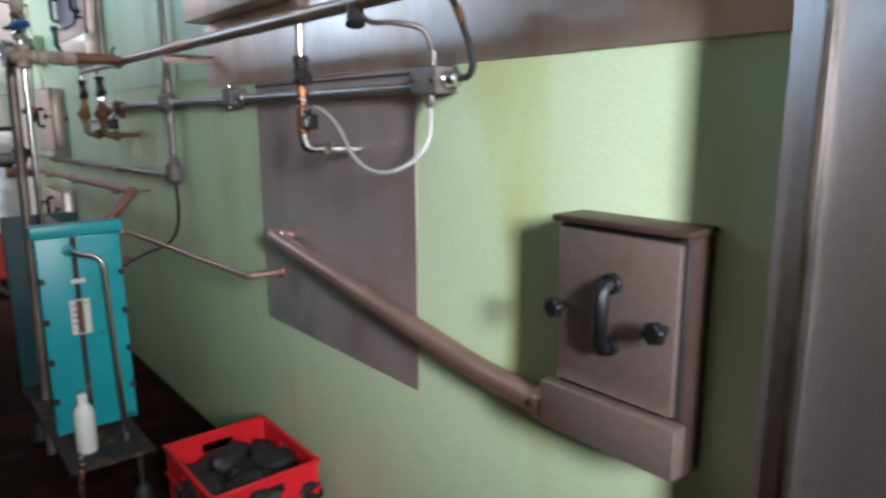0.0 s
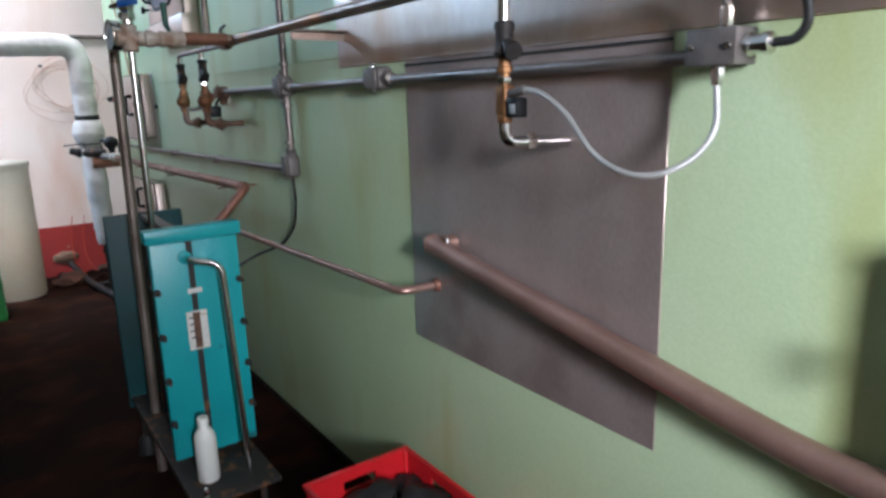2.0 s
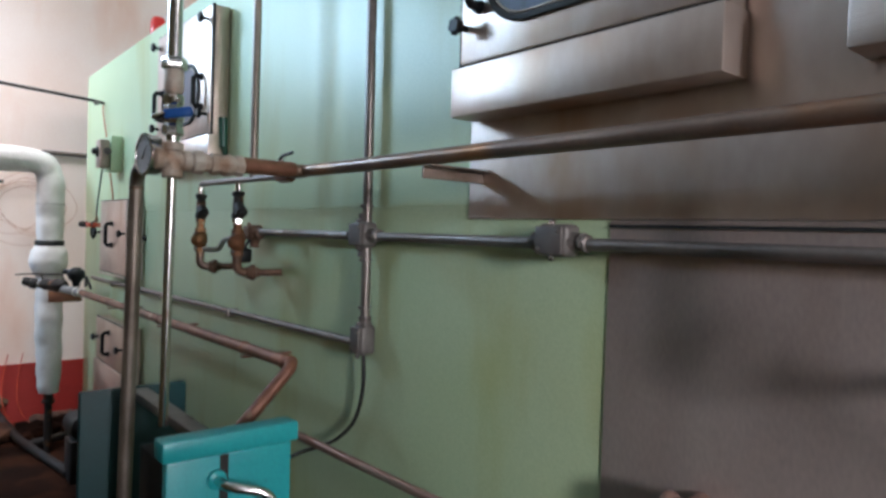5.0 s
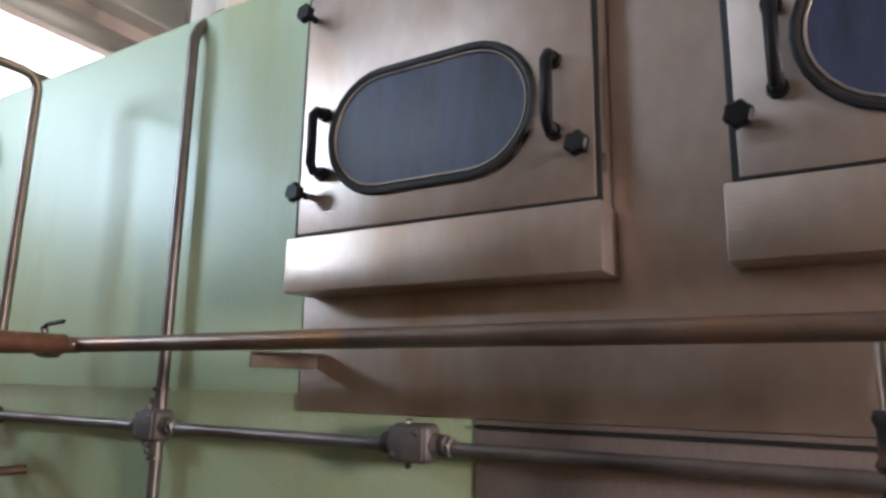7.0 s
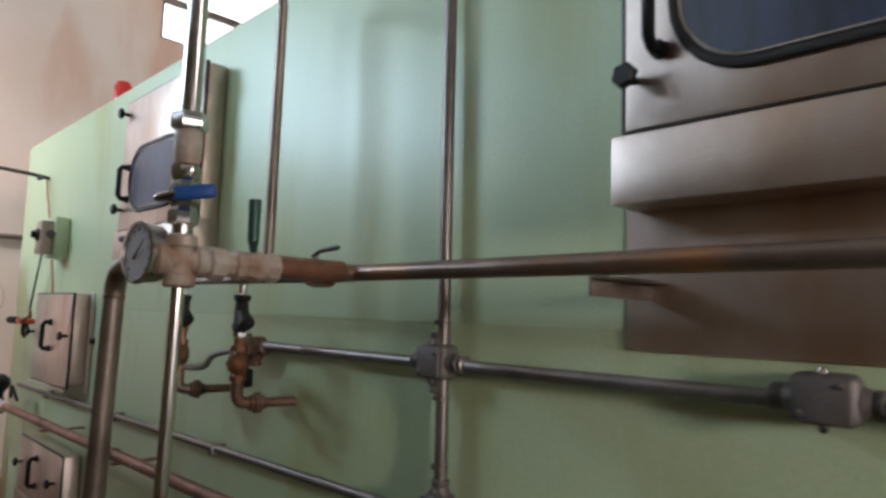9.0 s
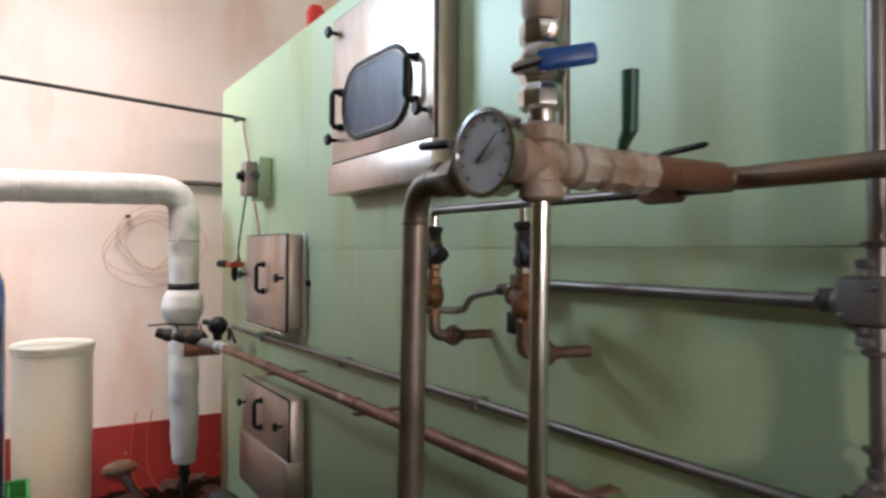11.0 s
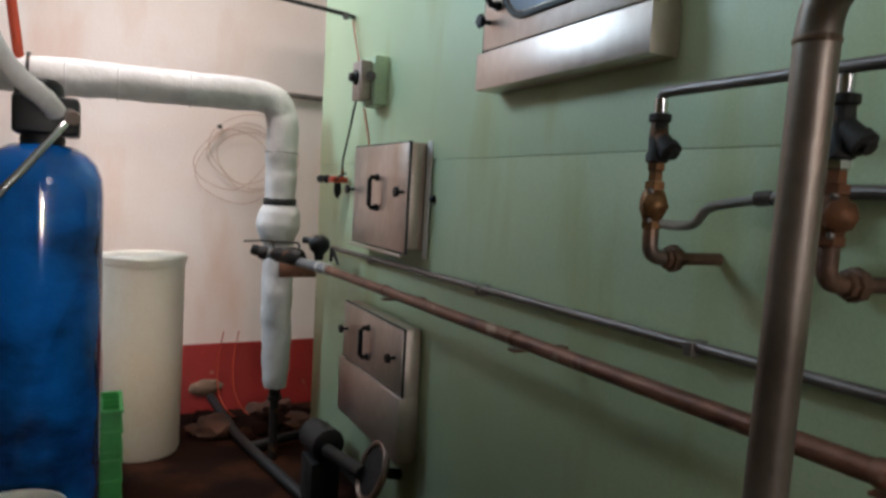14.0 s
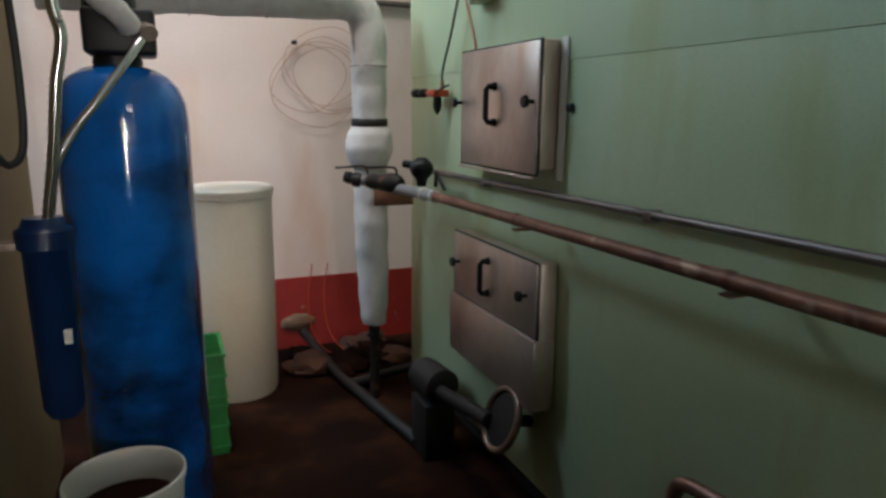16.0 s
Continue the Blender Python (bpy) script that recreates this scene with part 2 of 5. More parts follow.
def box(bm, x0, x1, y0, y1, z0, z1, bevel=0.0, seg=2, turn=None):
    made = bmesh.ops.create_cube(bm, size=1.0)["verts"]
    c = Vector(((x0 + x1) / 2, (y0 + y1) / 2, (z0 + z1) / 2))
    for v in made:
        v.co = Vector((v.co.x * (x1 - x0), v.co.y * (y1 - y0), v.co.z * (z1 - z0)))
    if bevel:
        edges = list({e for v in made for e in v.link_edges})
        r = bmesh.ops.bevel(bm, geom=edges, offset=bevel, segments=seg, affect="EDGES", profile=0.5)
        made = list({v for f in r["faces"] for v in f.verts} | {v for v in made if v.is_valid})
    for v in made:
        v.co = (turn @ v.co if turn else v.co) + c
    return made


def bx(x0, x1, y0, y1, z0, z1, bevel=0.0, seg=2, turn=None):
    bm = bmesh.new()
    box(bm, x0, x1, y0, y1, z0, z1, bevel, seg, turn)
    return bm


def rounded_path(points, r, seg=6):
    pts = [Vector(p) for p in points]
    out = [pts[0]]
    for a, b, c in zip(pts, pts[1:], pts[2:]):
        u, v = (a - b), (c - b)
        k = min(r, u.length * 0.49, v.length * 0.49)
        p, q = b + u.normalized() * k, b + v.normalized() * k
        for i in range(seg + 1):
            s = i / seg
            out.append(p * (1 - s) ** 2 + b * 2 * s * (1 - s) + q * s ** 2)
    out.append(pts[-1])
    return out


def sweep(bm, pts, radii, sides=14, caps=True):
    pts = [Vector(p) for p in pts]
    if not isinstance(radii, (list, tuple)):
        radii = [radii] * len(pts)
    t0 = (pts[1] - pts[0]).normalized()
    side = t0.orthogonal().normalized()
    rings = []
    for i, p in enumerate(pts):
        t = (pts[min(i + 1, len(pts) - 1)] - pts[max(i - 1, 0)])
        t = t.normalized() if t.length > 1e-9 else t0
        side = (side - t * side.dot(t)).normalized()
        up = t.cross(side)
        rings.append([bm.verts.new(p + (side * math.cos(a) + up * math.sin(a)) * radii[i]) for a in (2 * math.pi * k / sides for k in range(sides))])
    for a, b in zip(rings, rings[1:]):
        for k in range(sides):
            bm.faces.new((a[k], a[(k + 1) % sides], b[(k + 1) % sides], b[k]))
    if caps:
        bm.faces.new(rings[0][::-1])
        bm.faces.new(rings[-1])


def tube(points, r, bend=0.05, sides=14):
    bm = bmesh.new()
    sweep(bm, rounded_path(points, bend) if len(points) > 2 else points, r, sides)
    return bm


def lathe(base, axis, profile, sides=24):
    """A turned shape: profile is a list of (distance along the axis, radius)."""
    bm = bmesh.new()
    turn_on(bm, base, axis, profile, sides)
    return bm


def turn_on(bm, base, axis, profile, sides=24):
    a = Vector(axis).normalized()
    u = a.orthogonal().normalized()
    w = a.cross(u)
    rings = []
    for d, r in profile:
        c = Vector(base) + a * d
        rings.append([bm.verts.new(c + (u * math.cos(t) + w * math.sin(t)) * max(r, 1e-4)) for t in (2 * math.pi * k / sides for k in range(sides))])
    for p, q in zip(rings, rings[1:]):
        for k in range(sides):
            bm.faces.new((p[k], p[(k + 1) % sides], q[(k + 1) % sides], q[k]))
    bm.faces.new(rings[0][::-1])
    bm.faces.new(rings[-1])


def wavy(points, amount, freq, seed=0.0):
    return [Vector(p) + noise.noise_vector(Vector(p) * freq + Vector((seed, seed, seed))) * amount for p in points]


def smooth_line(points, per=8):
    """A Catmull-Rom line through the points."""
    p = [Vector(q) for q in points]
    p = [p[0] * 2 - p[1]] + p + [p[-1] * 2 - p[-2]]
    out = []
    for i in range(1, len(p) - 2):
        for k in range(per):
            t = k / per
            out.append(0.5 * ((2 * p[i]) + (p[i + 1] - p[i - 1]) * t + (2 * p[i - 1] - 5 * p[i] + 4 * p[i + 1] - p[i + 2]) * t * t + (3 * p[i] - p[i - 1] - 3 * p[i + 1] + p[i + 2]) * t ** 3))
    out.append(p[-2])
    return out


def flex(points, r, sides=10, per=8):
    bm = bmesh.new()
    sweep(bm, smooth_line(points, per), r, sides)
    return bm


W = 1.052      # the machine's painted side
TOP = 2.64     # its top
END = 6.62     # its far end
FAR = 7.515    # the far wall

# ---- the hall ----
def setting(name, bm, mat, label, category):
    ob = part(name, bm, mat)
    return tagged(ob, label, category, kind="structure")


HIGH = 5.2
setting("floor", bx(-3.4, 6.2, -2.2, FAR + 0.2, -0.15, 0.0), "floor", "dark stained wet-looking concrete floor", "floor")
# far wall, with a high window behind the machine
bm = bmesh.new()
box(bm, -3.4, -2.75, FAR, FAR + 0.2, 0.465, HIGH)
box(bm, -1.25, 2.1, FAR, FAR + 0.2, 0.465, HIGH)
box(bm, -2.75, -1.25, FAR, FAR + 0.2, 0.465, 3.15)
box(bm, -2.75, -1.25, FAR, FAR + 0.2, 4.35, HIGH)
box(bm, 3.6, 6.2, FAR, FAR + 0.2, 0.465, HIGH)
box(bm, 2.1, 3.6, FAR, FAR + 0.2, 0.465, 3.95)
box(bm, 2.1, 3.6, FAR, FAR + 0.2, 4.85, HIGH)
setting("wall_far", bm, "wall", "peach and white stained plaster wall", "wall")
setting("wall_dado", bx(-3.2, 6.0, FAR - 0.006, FAR + 0.2, 0.0, 0.465), "dado", "red oil-painted dado at the foot of the wall", "wall")
win = setting("window_1", bx(2.1, 3.6, FAR + 0.06, FAR + 0.10, 3.95, 3.99), "galv", "grey metal frame of a high window", "window")
part("window_frame", bx(2.1, 3.6, FAR + 0.06, FAR + 0.10, 4.3, 4.36), "galv", win)
part("window_frame", bx(2.1, 2.14, FAR + 0.06, FAR + 0.10, 3.99, 4.85), "galv", win)
bd = setting("backdrop", bx(0.8, 6.0, 9.5, 9.52, 3.0, 7.5), "skyglow", "pale overcast sky beyond the high window", "sky")
setting("wall_right", bx(6.0, 6.2, -2.0, FAR, 0.0, HIGH), "low_bounce", "unseen dark closing wall", "wall")
bm = bmesh.new()
box(bm, -3.4, -0.55, -2.2, -2.0, 0, HIGH)
box(bm, 0.25, 1.1, -2.2, -2.0, 0, HIGH)
box(bm, 3.7, 6.2, -2.2, -2.0, 0, HIGH)
box(bm, 1.1, 3.7, -2.2, -2.0, 0, 3.9)
box(bm, 1.1, 3.7, -2.2, -2.0, 4.7, HIGH)
box(bm, -0.55, 0.25, -2.2, -2.0, 2.75, HIGH)
setting("wall_back", bm, "low_bounce", "unseen dark closing wall with gate and lamp openings", "wall")
# unseen wall, peach so that the steel picks up warm reflections
bm = bmesh.new()
box(bm, -3.4, -3.2, -2.0, 3.4, 0, HIGH)
box(bm, -3.4, -3.2, 5.8, FAR, 0, HIGH)
box(bm, -3.4, -3.2, 3.4, 5.8, 0, 2.65)
box(bm, -3.4, -3.2, 3.4, 5.8, 4.15, HIGH)
setting("wall_left", bm, "wall", "unseen peach wall for warm reflections, with a lamp opening", "wall")
# unseen: peach above bounces warm light, brown below darkens the cabinet's reflection
setting("bounce_wall_near", bx(-0.78, -0.62, -1.99, 1.795, 1.203, 2.72), "wall", "unseen peach wall added to bounce warm light", "wall")
setting("dark_reflector_near", bx(-0.78, -0.617, -1.99, 1.795, 0, 1.2), "brownwall", "unseen brown lower wall added to darken the cabinet's reflection", "wall")
# near stretch and height are unseen, added to shade the machine's lower side
setting("wall_aisle", bx(-0.78, -0.62, 1.8, 6.45, 0, 2.72), "brownwall", "grimy brown aisle wall, extended unseen to shade the machine", "wall")
# ceiling with an unseen opening over the aisle's far end, added for the lamp there
bm = bmesh.new()
box(bm, -3.4, 6.2, -2.2, 5.4, HIGH, HIGH + 0.15)
box(bm, -3.4, -0.9, 5.4, FAR + 0.2, HIGH, HIGH + 0.15)
box(bm, 0.7, 6.2, 5.4, FAR + 0.2, HIGH, HIGH + 0.15)
box(bm, -0.9, 0.7, 7.2, FAR + 0.2, HIGH, HIGH + 0.15)
setting("ceiling", bm, "ceiling", "cream painted ceiling with an opening added for a lamp", "ceiling")
for name, y, z, r in (("roof_beam", 6.95, 4.62, 0.10), ("roof_beam", 6.2, 4.72, 0.15)):
    bm = bmesh.new()
    sweep(bm, [(-3.2, y, z), (6.0, y, z)], r, 18)
    single(name, bm, "ceiling", "cream painted round roof beam under the ceiling", "beam", "roof beams", at=(1.0, y, z))
single("roof_hanger", tube([(2.6, 5.2, 2.61), (2.6, 5.2, HIGH)], 0.02), "galv", "thin grey steel hanger rod below the ceiling", "rod")
single("pillar", bx(2.75, 3.25, 5.0, 5.4, TOP + 0.003, HIGH - 0.002, 0.01), "ceiling", "cream painted square column above the machine", "column")

# ---- the green machine ----
machine = thing("bottle_washer", (2.2, 2.4, 0), "long pale green painted steel bottle washing machine", "machine")
part("body", bx(W, 3.4, -1.98, END, 0.16, TOP, 0.010), "green", machine)
part("plinth", bx(W + 0.10, 3.3, -1.95, END - 0.1, 0.0, 0.158), "iron", machine)
part("upper_panel", bx(W - 0.002, W + 0.03, 2.55, END - 0.003, 1.674, TOP - 0.012, 0.0012, 1), "green", machine)
part("upper_sheet", bx(W - 0.005, W + 0.03, -1.96, 2.548, 1.643, TOP - 0.012, 0.002, 1), "steel", machine, "stained stainless steel cladding sheet")
part("lower_sheet", bx(W - 0.003, W + 0.03, 1.276, 2.143, 0.838, 1.6275, 0.001, 1), "sheet", machine, "dull brownish stainless steel sheet")
# dark strip drawn in place of the open gap between the sheets
part("gap_strip", bx(W - 0.007, W + 0.02, 1.276, 2.143, 1.6280, 1.6330), "rubber", machine, "dark gap between the sheets")
part("filler_strip", bx(W - 0.003, W + 0.03, 1.276, 2.143, 1.6335, 1.6425, 0.001, 1), "sheet", machine)
cab = thing("steel_cabinet", (1.3, -0.4, 0), "tall brushed stainless steel cabinet against the machine", "cabinet")
part("side_frame", bx(0.955, W - 0.007, -1.2, 0.388, 0.0, 2.5, 0.004), "cabinet", cab)
part("door", bx(0.945, 0.954, -1.2, 0.330, 0.05, 2.46, 0.003), "cabinet", cab)
part("door_edge", bx(0.939, 0.9545, 0.332, 0.346, 0.0, 2.5, 0.004), "chrome", cab)

# ---- inspection hatches ----
def star_knob(name, at, parent, axis=(-1, 0, 0), r=0.019, stem=0.024):
    """A black lobed clamping knob on a short stem, standing out from at along the axis."""
    bm = bmesh.new()
    a = Vector(axis)
    turn_on(bm, at, a, [(0, 0.007), (stem, 0.007)], 10)
    u = a.orthogonal().normalized()
    w = a.cross(u)
    rings = []
    for d, k in ((stem, 0.82), (stem + 0.003, 1.0), (stem + 0.013, 1.0), (stem + 0.017, 0.8)):
        c = Vector(at) + a * d
        rings.append([bm.verts.new(c + (u * math.cos(t) + w * math.sin(t)) * r * k * (1 + 0.08 * math.cos(6 * t))) for t in (2 * math.pi * i / 36 for i in range(36))])
    for p, q in zip(rings, rings[1:]):
        for i in range(36):
            bm.faces.new((p[i], p[(i + 1) % 36], q[(i + 1) % 36], q[i]))
    bm.faces.new(rings[0][::-1])
    bm.faces.new(rings[-1])
    return part(name, bm, "black", parent, "black plastic star knob")


def bow_handle(x, y, z, parent, h=0.062, out=0.036, r=0.0102):
    bm = bmesh.new()
    pts = [(x, y, z + h), (x - out * 0.75, y, z + h), (x - out, y, z + h - 0.012), (x - out, y, z - h + 0.012), (x - out * 0.75, y, z - h), (x, y, z - h)]
    sweep(bm, pts, r, 8)
    for s in (1, -1):
        turn_on(bm, (x + 0.0005, y, z + s * h), (-1, 0, 0), [(0, r * 1.5), (0.012, r * 1.35)], 10)
    return part("handle", bm, "black", parent, "black plastic bow handle")


def stadium(y, z, hw, hh, n=14):
    """Points round a rounded oblong in the plane across x, as (y, z)."""
    out = []
    for sgn, start in ((1, -90), (-1, 90)):
        for i in range(n + 1):
            a = radians(start + 180 * i / n)
            out.append((y + sgn * (hw - hh) + hh * math.cos(a), z + hh * math.sin(a)))
    return out


def sight_glass(x, y, z, hw, hh, parent):
    ring = stadium(y, z, hw, hh)
    bm = bmesh.new()
    front = [bm.verts.new((x - 0.004, p, q)) for p, q in ring]
    back = [bm.verts.new((x + 0.002, p, q)) for p, q in ring]
    n = len(ring)
    bm.faces.new(front)
    bm.faces.new(back[::-1])
    for i in range(n):
        bm.faces.new((front[i], front[(i + 1) % n], back[(i + 1) % n], back[i]))
    part("sight_glass", bm, "glass", parent, "dark misted sight glass")
    bm = bmesh.new()
    loop = [Vector((x - 0.004, p, q)) for p, q in ring]
    rings = []
    c = Vector((x - 0.004, y, z))
    for i, p in enumerate(loop):
        t = (loop[(i + 1) % n] - loop[i - 1]).normalized()
        o = t.cross(Vector((1, 0, 0)))
        rings.append([bm.verts.new(p + o * math.cos(a) * 0.008 + Vector((1, 0, 0)) * math.sin(a) * 0.007) for a in (2 * math.pi * k / 8 for k in range(8))])
    for i in range(n):
        p, q = rings[i], rings[(i + 1) % n]
        for k in range(8):
            bm.faces.new((p[k], p[(k + 1) % 8], q[(k + 1) % 8], q[k]))
    part("gasket", bm, "rubber", parent, "black rubber window gasket")
    # thin ring added for the highlight along the gasket's inner edge
    bm = bmesh.new()
    inner = [Vector((x - 0.0055, p, q)) for p, q in stadium(y, z, hw - 0.011, hh - 0.011)]
    sweep(bm, inner + [inner[0]], 0.0026, 6, False)
    part("glint_ring", bm, "dullpipe", parent, "thin dull ring added for the glint inside the gasket")


def hatch(y0, y1, z0, z1, zd, label, knobs, handles, glass=None, ledge=True, front=0.970):
    """A box on the machine's side with a bolted door above a ledge."""
    at = thing("inspection_hatch", (W, (y0 + y1) / 2, z0), label, "hatch", "hatches on the machine")
    part("housing", bx(front + 0.014, W - 0.006, y0 + 0.004, y1 - 0.012, z0 + 0.02, z1, 0.004), "steel", at)
    if ledge:
        part("ledge", bx(front - 0.008, W - 0.006, y0 - 0.002, y1 + 0.004, z0, zd - 0.007, 0.003), "steel", at)
    part("rim", bx(front + 0.004, front + 0.0135, y0, y1 - 0.006, zd - 0.006 if ledge else z0, z1 + 0.004, 0.003), "rubber", at, "black rubber door seal")
    door = part("door", bx(front, front + 0.010, y0 + 0.008, y1 - 0.016, zd, z1 - 0.002, 0.003), "steel", at, "brushed stainless steel hatch door")
    for y, z in knobs:
        star_knob("knob", (front, y, z), door)
    for y, z in handles:
        bow_handle(front, y, z, door)
    if glass:
        sight_glass(front, *glass, door)
    return at


hatch(1.888, 2.521, 1.868, 2.50, 1.984, "stainless steel hatch with an oval sight glass", [(2.488, 2.062), (2.488, 2.446), (1.914, 2.062), (1.914, 2.446)],
      [(2.447, 2.163), (1.960, 2.160)], (2.210, 2.167, 0.214, 0.119))
hatch(1.078, 1.712, 1.868, 2.50, 1.984, "stainless steel hatch with an oval sight glass beside bare steel cladding", [(1.688, 2.062), (1.688, 2.446), (1.104, 2.062), (1.104, 2.446)],
      [(1.640, 2.163), (1.150, 2.150)], (1.400, 2.167, 0.214, 0.119))
hatch(4.030, 4.750, 1.868, 2.50, 1.984, "stainless steel hatch with an oval sight glass on green paint", [(4.700, 2.062), (4.700, 2.446), (4.075, 2.062), (4.075, 2.446)],
      [(4.655, 2.163), (4.130, 2.160)], (4.395, 2.167, 0.235, 0.122))
hatch(5.230, 5.835, 1.312, 1.737, 1.318, "small square stainless steel hatch with a bow handle", [(5.262, 1.548), (5.812, 1.548)], [(5.53, 1.54)], None, False)
hatch(5.192, 5.885, 0.515, 1.03, 0.775, "stainless steel hatch above a dented ledge near the floor", [(5.262, 0.910), (5.812, 0.910)], [(5.55, 0.905)], None, True)
part("lip", bx(0.962, 0.9695, 5.25, 5.82, 1.300, 1.3105, 0.002, 1), "steel", bpy.data.objects["inspection_hatch.003"])
part("side_clip", lathe((W - 0.001, 5.165, 1.53), (-1, 0, 0), [(0, 0.014), (0.012, 0.014), (0.016, 0.009)], 12), "black", bpy.data.objects["inspection_hatch.003"])
part("sealant", bx(W - 0.0085, W - 0.0055, 5.190, 5.2285, 1.30, 1.745, 0.001, 1), "white", bpy.data.objects["inspection_hatch.003"], "white sealant line")

# the low hatch with a drain pipe into its ledge
low = thing("drain_hatch", (W, 0.63, 0.95), "brown-tinged stainless steel hatch with a bow handle above a drain box", "hatch")
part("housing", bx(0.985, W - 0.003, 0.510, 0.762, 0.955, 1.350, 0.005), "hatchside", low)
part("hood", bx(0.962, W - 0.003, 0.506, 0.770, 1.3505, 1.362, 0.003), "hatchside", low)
part("drain_box", bx(0.950, 0.984, 0.503, 0.778, 0.966, 1.054, 0.004), "steel_dark", low)
door = part("door", bx(0.968, 0.980, 0.522, 0.758, 1.062, 1.340, 0.004), "steel_dark", low)
part("door_seal", bx(0.9802, 0.9848, 0.514, 0.762, 1.058, 1.346, 0.001, 1), "rubber", low, "black rubber door seal")
star_knob("knob", (0.968, 0.739, 1.203), door, r=0.018)
star_knob("knob", (0.968, 0.540, 1.205), door, r=0.018)
bow_handle(0.968, 0.640, 1.206, door, 0.053, 0.03, 0.0125)

# ---- pipes along the machine ----
def collar(name, base, axis, r, length, mat, parent, sides=16):
    """A fitting: a beaded sleeve round a pipe."""
    p = [(0, r * 0.9), (0.002, r * 1.05), (length * 0.22, r * 1.08), (length * 0.26, r * 0.96), (length * 0.74, r * 0.96), (length * 0.78, r * 1.08), (length - 0.002, r * 1.05), (length, r * 0.9)]
    return part(name, lathe(base, axis, p, sides), mat, parent)


def hexnut(name, base, axis, r, length, mat, parent):
    return part(name, lathe(base, axis, [(0, r * 0.94), (length * 0.1, r), (length * 0.9, r), (length, r * 0.94)], 6), mat, parent, )


def lever(name, pivot, direction, length, mat, parent, width=0.010, up=(0, 0, 1), rise=0.012):
    """A flat valve lever, cranked upward and sleeved in vinyl."""
    d, u = Vector(direction).normalized(), Vector(up)
    p = Vector(pivot)
    bm = bmesh.new()
    sweep(bm, [p, p + u * rise * 0.3 + d * 0.012, p + u * rise + d * 0.03], 0.005, 8)
    sweep(bm, [p + u * rise + d * 0.028, p + u * rise + d * 0.034, p + u * rise + d * (length - 0.006), p + u * rise + d * length], [width * 0.6, width * 0.8, width * 0.8, width * 0.5], 10)
    return part(name, bm, mat, parent)


PX, PZ = 0.897, 1.772
main = thing("supply_pipe", (PX, 1.6, PZ), "long blackened steel supply pipe on wall brackets", "pipe")
part("run", tube([(PX, -1.2, PZ + 0.002), (PX, 3.085, PZ), (0.79, 3.085, PZ)], 0.0172, 0.03, 18), "blackpipe", main)
part("rusty_stub", tube([(0.862, 3.085, PZ), (0.70, 3.085, PZ)], 0.022, sides=16), "rust", main, "rust-brown pipe stub")
for y in (2.50, 0.72):
    br = thing("pipe_bracket", (W, y, 1.74), "brown steel angle bracket under the supply pipe", "bracket", "pipe brackets")
    part("arm", bx(0.868, W - 0.006, y - 0.003, y + 0.003, 1.724, 1.7482, 0.001, 1), "dullpipe", br)
    part("shelf", bx(0.868, W - 0.006, y - 0.03, y + 0.003, 1.7485, 1.7530, 0.001, 1), "dullpipe", br)
# small isolating valve and the thin branch beyond it
branch = thing("branch_pipe", (0.905, 3.5, 1.765), "thin grey branch pipe feeding two valve drops", "pipe")
part("run", tube([(0.902, 3.09, 1.764), (0.905, 3.925, 1.768), (0.905, 3.925, 1.735)], 0.0105, 0.02), "galv", branch)
hexnut("valve_body", (0.900, 3.175, 1.764), (0, 1, 0), 0.021, 0.075, "rust", branch)
part("stem", lathe((0.893, 3.215, 1.775), (-0.2, 0, 1), [(0, 0.008), (0.04, 0.008)], 8), "galv", branch)
lever("lever", (0.884, 3.222, 1.812), (-0.12, -1.0, 0.04), 0.115, "black", branch, 0.0065, rise=0.008)


